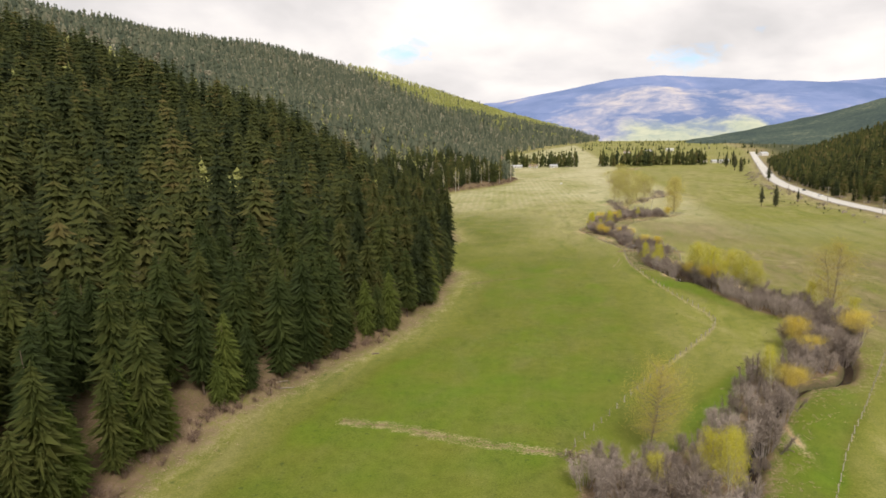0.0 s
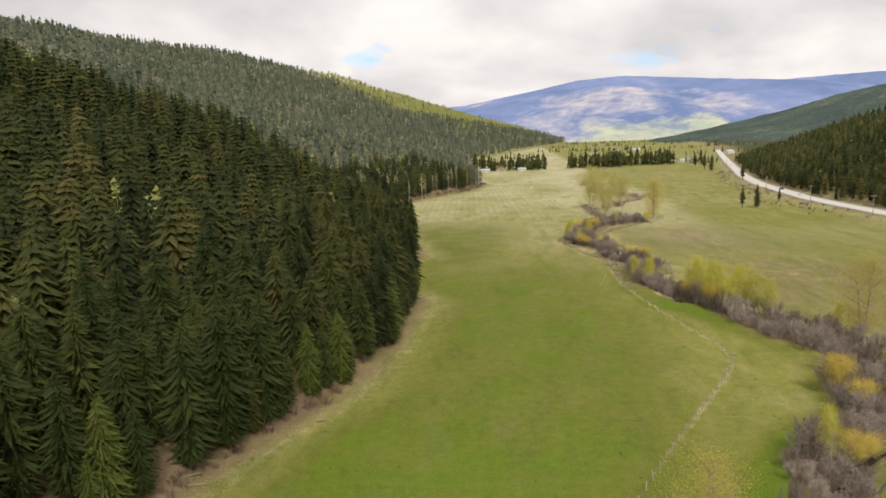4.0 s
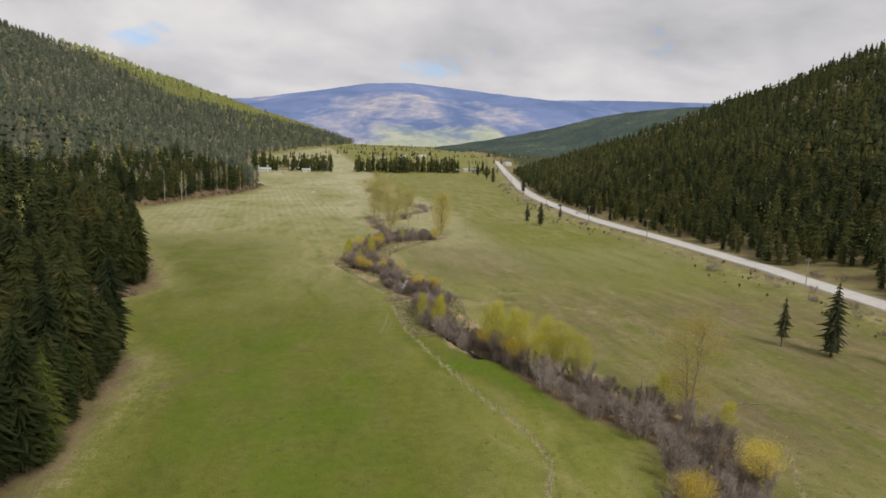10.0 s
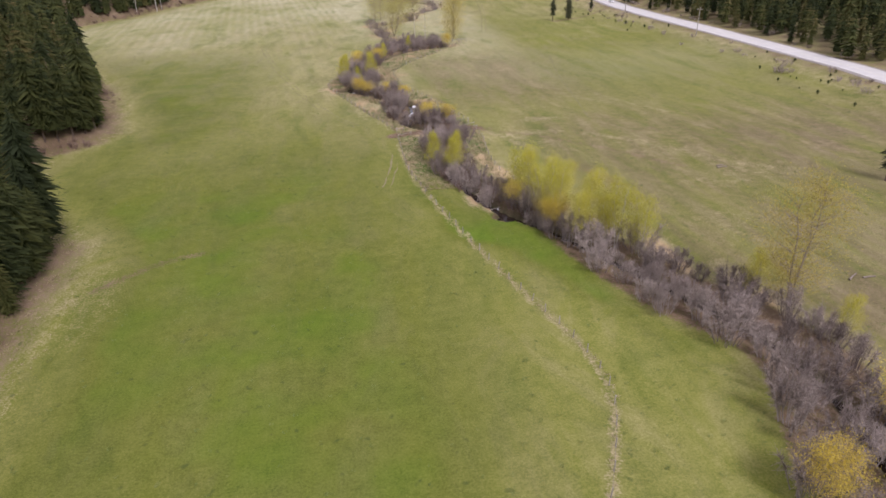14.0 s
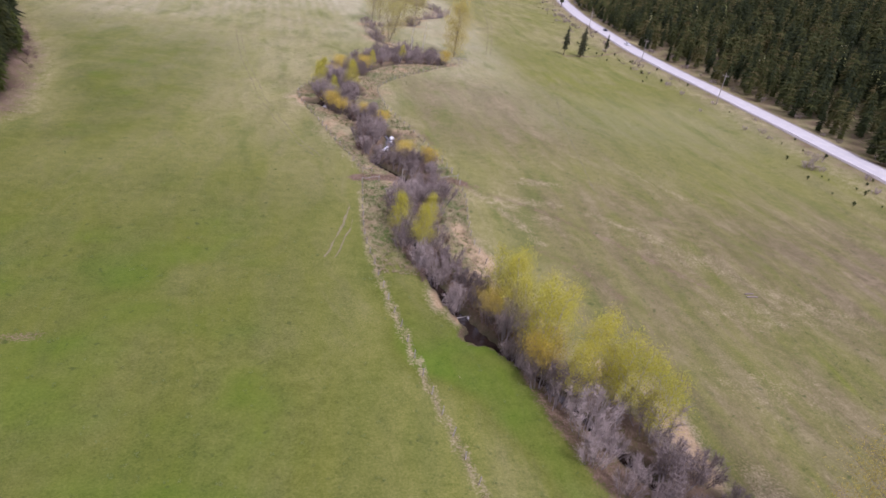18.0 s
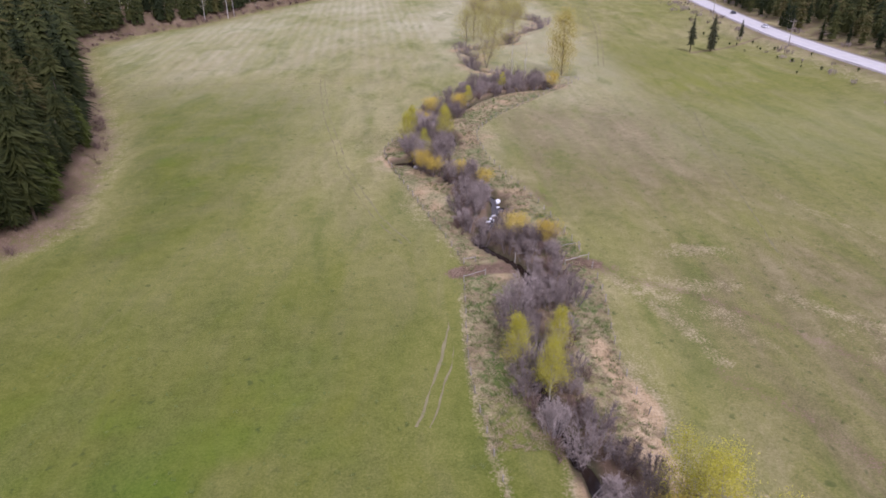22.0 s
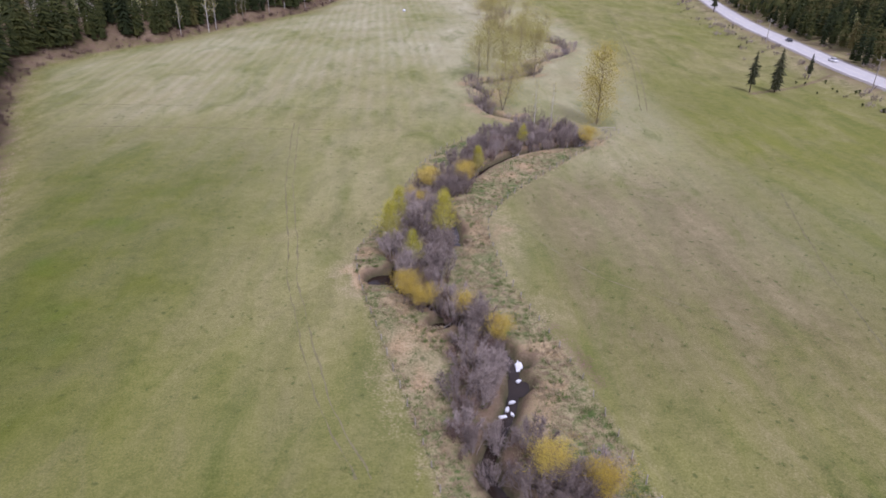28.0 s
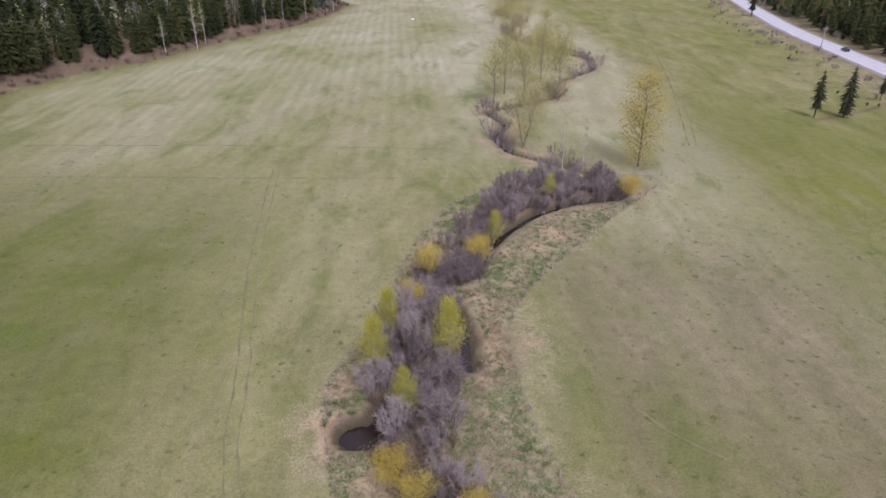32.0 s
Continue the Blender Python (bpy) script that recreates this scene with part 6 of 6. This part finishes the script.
def boulders():
    g = np.random.default_rng(67)
    kinds = [boulder_mesh(s) for s in (1, 2, 3)]
    for cx, cy, n, spread, s0 in ((37.0, 270.5, 3, 0.9, 0.45), (22.5, 300.5, 1, 0.2, 1.6), (47, 184, 1, 0.3, 0.8), (39, 204, 3, 0.8, 0.7), (60, 366, 1, 0.2, 1.0), (48, 362, 2, 0.6, 0.7)):
        for _ in range(n):
            x, y = cx + g.normal(0, spread), cy + g.normal(0, spread)
            s = s0 * g.uniform(0.7, 1.2)
            ob = new("boulder", kinds[int(g.integers(0, 3))])
            ob.matrix_basis = Matrix.LocRotScale((x, y, -1.10 + 0.1 * s), Euler((0, 0, g.random() * 6)), (s, s * g.uniform(0.6, 1), s))
            tagged(ob, "pale boulder lying in the creek bed", "boulder", "boulders in the creek")


boulders()


def ice_slab(x, y, long, wide, turn, seed):
    """A last sheet of winter ice with a ragged, bevelled rim."""
    g = np.random.default_rng(seed)
    n = 14
    a = np.arange(n) * 2 * math.pi / n
    rim = g.uniform(0.65, 1.15, n)
    v, f = [], []
    for k, z in ((1.0, -0.10), (1.0, 0.06), (0.86, 0.12)):
        v += [(k * long / 2 * q * math.cos(b), k * wide / 2 * q * math.sin(b), z + 0.03 * g.normal()) for q, b in zip(rim, a)]
    v.append((0, 0, 0.14))
    for ring in (0, 1):
        for k in range(n):
            m, o = ring * n + k, ring * n + (k + 1) % n
            f += [(m, o, o + n), (m, o + n, m + n)]
    f += [(2 * n + k, 2 * n + (k + 1) % n, 3 * n) for k in range(n)]
    slab = new("ice_slab", mesh_of("ice_slab", v, f, SHEET))
    slab.matrix_basis = pose(x, y, -1.05, 0, 0, turn)
    tagged(slab, "white remnant of winter ice lying in the creek", "ice", "ice in the creek")


for spot in ((38.0, 280.9, 2.3, 1.0, 80, 1), (37.6, 278.0, 0.9, 0.5, 40, 2), (36.4, 274.2, 1.0, 0.45, 20, 3), (35.7, 273.0, 0.9, 0.5, 70, 4), (35.0, 271.8, 1.1, 0.5, 10, 5), (36.2, 272.2, 0.7, 0.4, 120, 6), (41.6, 206.5, 1.2, 0.6, 60, 7)):
    ice_slab(*spot)


def fallen_logs():
    g = np.random.default_rng(71)
    for x, y, a in ((36.5, 217, 0.2), (38.5, 210, 0.8), (36, 243, -0.6), (39, 246.5, 0.3), (34.5, 229, 0.9), (41, 206, 0.1), (30, 290, 0.5), (36, 266, 1.2), (27, 320, 0.4)):
        k, t = g.uniform(2.0, 4.2), a + g.normal(0, 0.3)
        c, s = math.cos(t) * k / 2, math.sin(t) * k / 2
        v, f = tube([(-c, -s, 0.0), (0, 0.1, 0.25), (c, s, 0.5)], (0.07, 0.055, 0.02), 5)
        ob = new("driftwood_log", mesh_of("driftwood_log", v, f, OLDWOOD))
        ob.location = (x, y, -0.95)
        tagged(ob, "pale dead branch fallen across the creek", "log", "driftwood in the creek")
    for x, y, a, n in ((84, 168, 0.3, 2), (171 - 14, 395, 1.1, 6), (-45, 103, 1.0, 2), (-37, 124, 0.7, 2), (92, 214, 0.3, 2)):
        for _ in range(n):
            px, py, t, k = x + g.normal(0, 1.8), y + g.normal(0, 1.4), a + g.normal(0, 0.35), g.uniform(1.5, 3.5)
            c, s = math.cos(t) * k / 2, math.sin(t) * k / 2
            v, f = tube([(-c, -s, 0.1), (0, 0.05, 0.14), (c, s, 0.12)], (0.15, 0.13, 0.09), 6)
            ob = new("fallen_log", mesh_of("fallen_log", v, f, GREYBARK))
            ob.location = (px, py, float(land(px, py)))
            tagged(ob, "weathered grey log lying on the grass", "log", "fallen logs")


fallen_logs()


def brush_pile(x, y, n=46):
    """A heap of dead branches at the end of the furrow."""
    g = np.random.default_rng(72)
    pieces = []
    for _ in range(n):
        c = g.normal(0, 1, 3) * np.array([1.7, 0.8, 0.0]) + np.array([0, 0, g.uniform(0.05, 0.6)])
        a, k = g.random() * 6.283, g.uniform(0.6, 1.7)
        d = np.array([math.cos(a) * k, math.sin(a) * k, g.normal(0, 0.3)])
        pieces.append(tube([c - d / 2, c + g.normal(0, 0.06, 3), c + d / 2], (0.06, 0.045, 0.015), 4))
    pile = new("brush_pile", mesh_of("brush_pile", *joined(pieces), BARK))
    pile.location = (x, y, float(land(x, y)))
    tagged(pile, "heap of dark dead branches on the grass", "brush pile")


brush_pile(4.5, 83.6)


def roadside_junipers():
    """Low dark bushes on the bank between the meadow and the highway."""
    g = np.random.default_rng(80)
    y = np.concatenate([g.uniform(175, 330, 34), g.uniform(330, 640, 46)])
    x = road_x(y) - g.uniform(9, 26, len(y))
    v, f, tint = strewn(clump_arrays(12, 1.7, 0.9, 110, 0.16), x, y, land(x, y), g.uniform(0.25, 0.75, len(y)), g)
    tagged(new("juniper_bushes", mesh_of("juniper_bushes", v, f, LITNEEDLES, tint)), "small dark green bushes on the highway bank", "bush", kind="stuff")


roadside_junipers()


def tuft(seed, blades, h, wide):
    g = np.random.default_rng(seed)
    a = g.random(blades) * 6.283
    c = g.normal(0, wide * 0.4, (blades, 3))
    c[:, 2] = -0.05
    tip = c + np.stack([np.cos(a) * wide, np.sin(a) * wide, h * g.uniform(0.5, 1.1, blades)], 1)
    s = np.stack([-np.sin(a), np.cos(a), 0 * a], 1) * 0.03
    return np.stack([c - s, c + s, tip], 1).reshape(-1, 3), np.arange(blades * 3).reshape(-1, 3)


def grasses():
    g = np.random.default_rng(73)
    straw, green = tuft(1, 16, 0.26, 0.34), tuft(2, 14, 0.4, 0.35)
    x, y = [], []
    keep = CREEK_LINE[(CREEK_LINE[:, 1] > 70) & (CREEK_LINE[:, 1] < 420)]
    for _ in range(26):
        off = np.clip(g.normal(0, 3.6, keep.shape), -7, 7)
        x.append(keep[:, 0] + off[:, 0])
        y.append(keep[:, 1] + off[:, 1])
    for pts in FENCES:
        line = wiggled(pts, 1.6)
        for _ in range(1):
            off = g.normal(0, 0.16, line.shape)
            x.append(line[:, 0] + off[:, 0])
            y.append(line[:, 1] + off[:, 1])
    yy = g.uniform(60, 480, 1500)
    x.append(edge_x(yy) + np.abs(g.normal(0, 2.5, 1500)) - 1)
    y.append(yy)
    x, y = np.concatenate(x), np.concatenate(y)
    creek = away(x, y, CREEK_COARSE)
    ok = (creek > 2.3) & off_pools(x, y, 0.4) & ~((y < 215) & (x < np.interp(y, CREEK_LINE[:, 1], CREEK_LINE[:, 0]) - 2.5) & (creek < 9))
    x, y, creek = x[ok], y[ok], creek[ok]
    v, f, tint = strewn(straw, x, y, land(x, y, creek), g.uniform(0.5, 1.1, len(x)), g)
    tagged(new("dead_grass", mesh_of("dead_grass", v, f, STRAW, tint)), "tan tussocks of last year's dead grass", "grass", kind="stuff")
    y = g.uniform(215, 372, 9000)
    fw, fe = np.array(WEST + WEST_UPPER), np.array(EAST + EAST_UPPER[:-1])
    lo, hi = np.interp(y, fw[:, 1], fw[:, 0]), np.interp(y, fe[:, 1], fe[:, 0])
    x = lo + (hi - lo) * g.random(len(y))
    creek = away(x, y, CREEK_COARSE)
    ok = (creek > 2.6) & off_pools(x, y, 0.4)
    x, y, creek = x[ok], y[ok], creek[ok]
    leafy = rough(x, y, 9, 0.6) + 0.6 * g.normal(size=len(x)) > 0.3
    for m, mat, text in ((leafy, BLADES, "rank green grass between the fences and the creek"), (~leafy, STRAW, "pale dead grass between the fences and the creek")):
        v, f, tint = strewn(straw, x[m], y[m], land(x[m], y[m], creek[m]), g.uniform(0.7, 1.6, m.sum()), g)
        tagged(new("verge_grass", mesh_of("verge_grass", v, f, mat, tint)), text, "grass", kind="stuff")
    x, y = g.uniform(-28, 110, 26000), g.uniform(120, 400, 26000)
    ok = (g.random(len(x)) < 0.10 + 0.16 * smooth(rough(x, y, 45, 0.2), -0.2, 0.8)) & (edge_x(y) - x < -4)
    x, y = x[ok], y[ok]
    creek = away(x, y, CREEK_COARSE)
    ok = creek > 4
    x, y, creek = x[ok], y[ok], creek[ok]
    v, f, tint = strewn(green, x, y, land(x, y, creek), g.uniform(0.4, 1.0, len(x)), g)
    tagged(new("meadow_grass", mesh_of("meadow_grass", v, f, BLADES, tint)), "rank green tussocks scattered over the meadow", "grass", kind="stuff")


grasses()


def roadside_bushes():
    g = np.random.default_rng(79)
    shape = joined(shrub_kind(9, 1.6, 1.5, 8, 24))
    y = g.uniform(200, 780, 170)
    x = road_x(y) - np.abs(g.normal(11, 4, 170)) - 4
    x[110:] = road_x(y[110:]) + g.uniform(8, 15, 60)
    v, f, tint = strewn(shape, x, y, land(x, y), g.uniform(0.6, 1.5, 170), g)
    tagged(new("roadside_brush", mesh_of("roadside_brush", v, f, TWIGS, tint)), "low leafless brush along the highway bank", "brush", kind="stuff")


roadside_bushes()


def hay_bale(x, y):
    v, f = tube([(-0.75, 0, 0.62), (-0.70, 0, 0.62), (0, 0, 0.63), (0.70, 0, 0.62), (0.75, 0, 0.62)], (0.50, 0.64, 0.66, 0.64, 0.50), 14)
    bale = new("hay_bale", mesh_of("hay_bale", v, f, SHEET))
    bale.matrix_basis = pose(x, y, float(land(x, y)), 0, 0, 20)
    tagged(bale, "white plastic-wrapped round hay bale in the field", "hay bale")


hay_bale(12.4, 622)
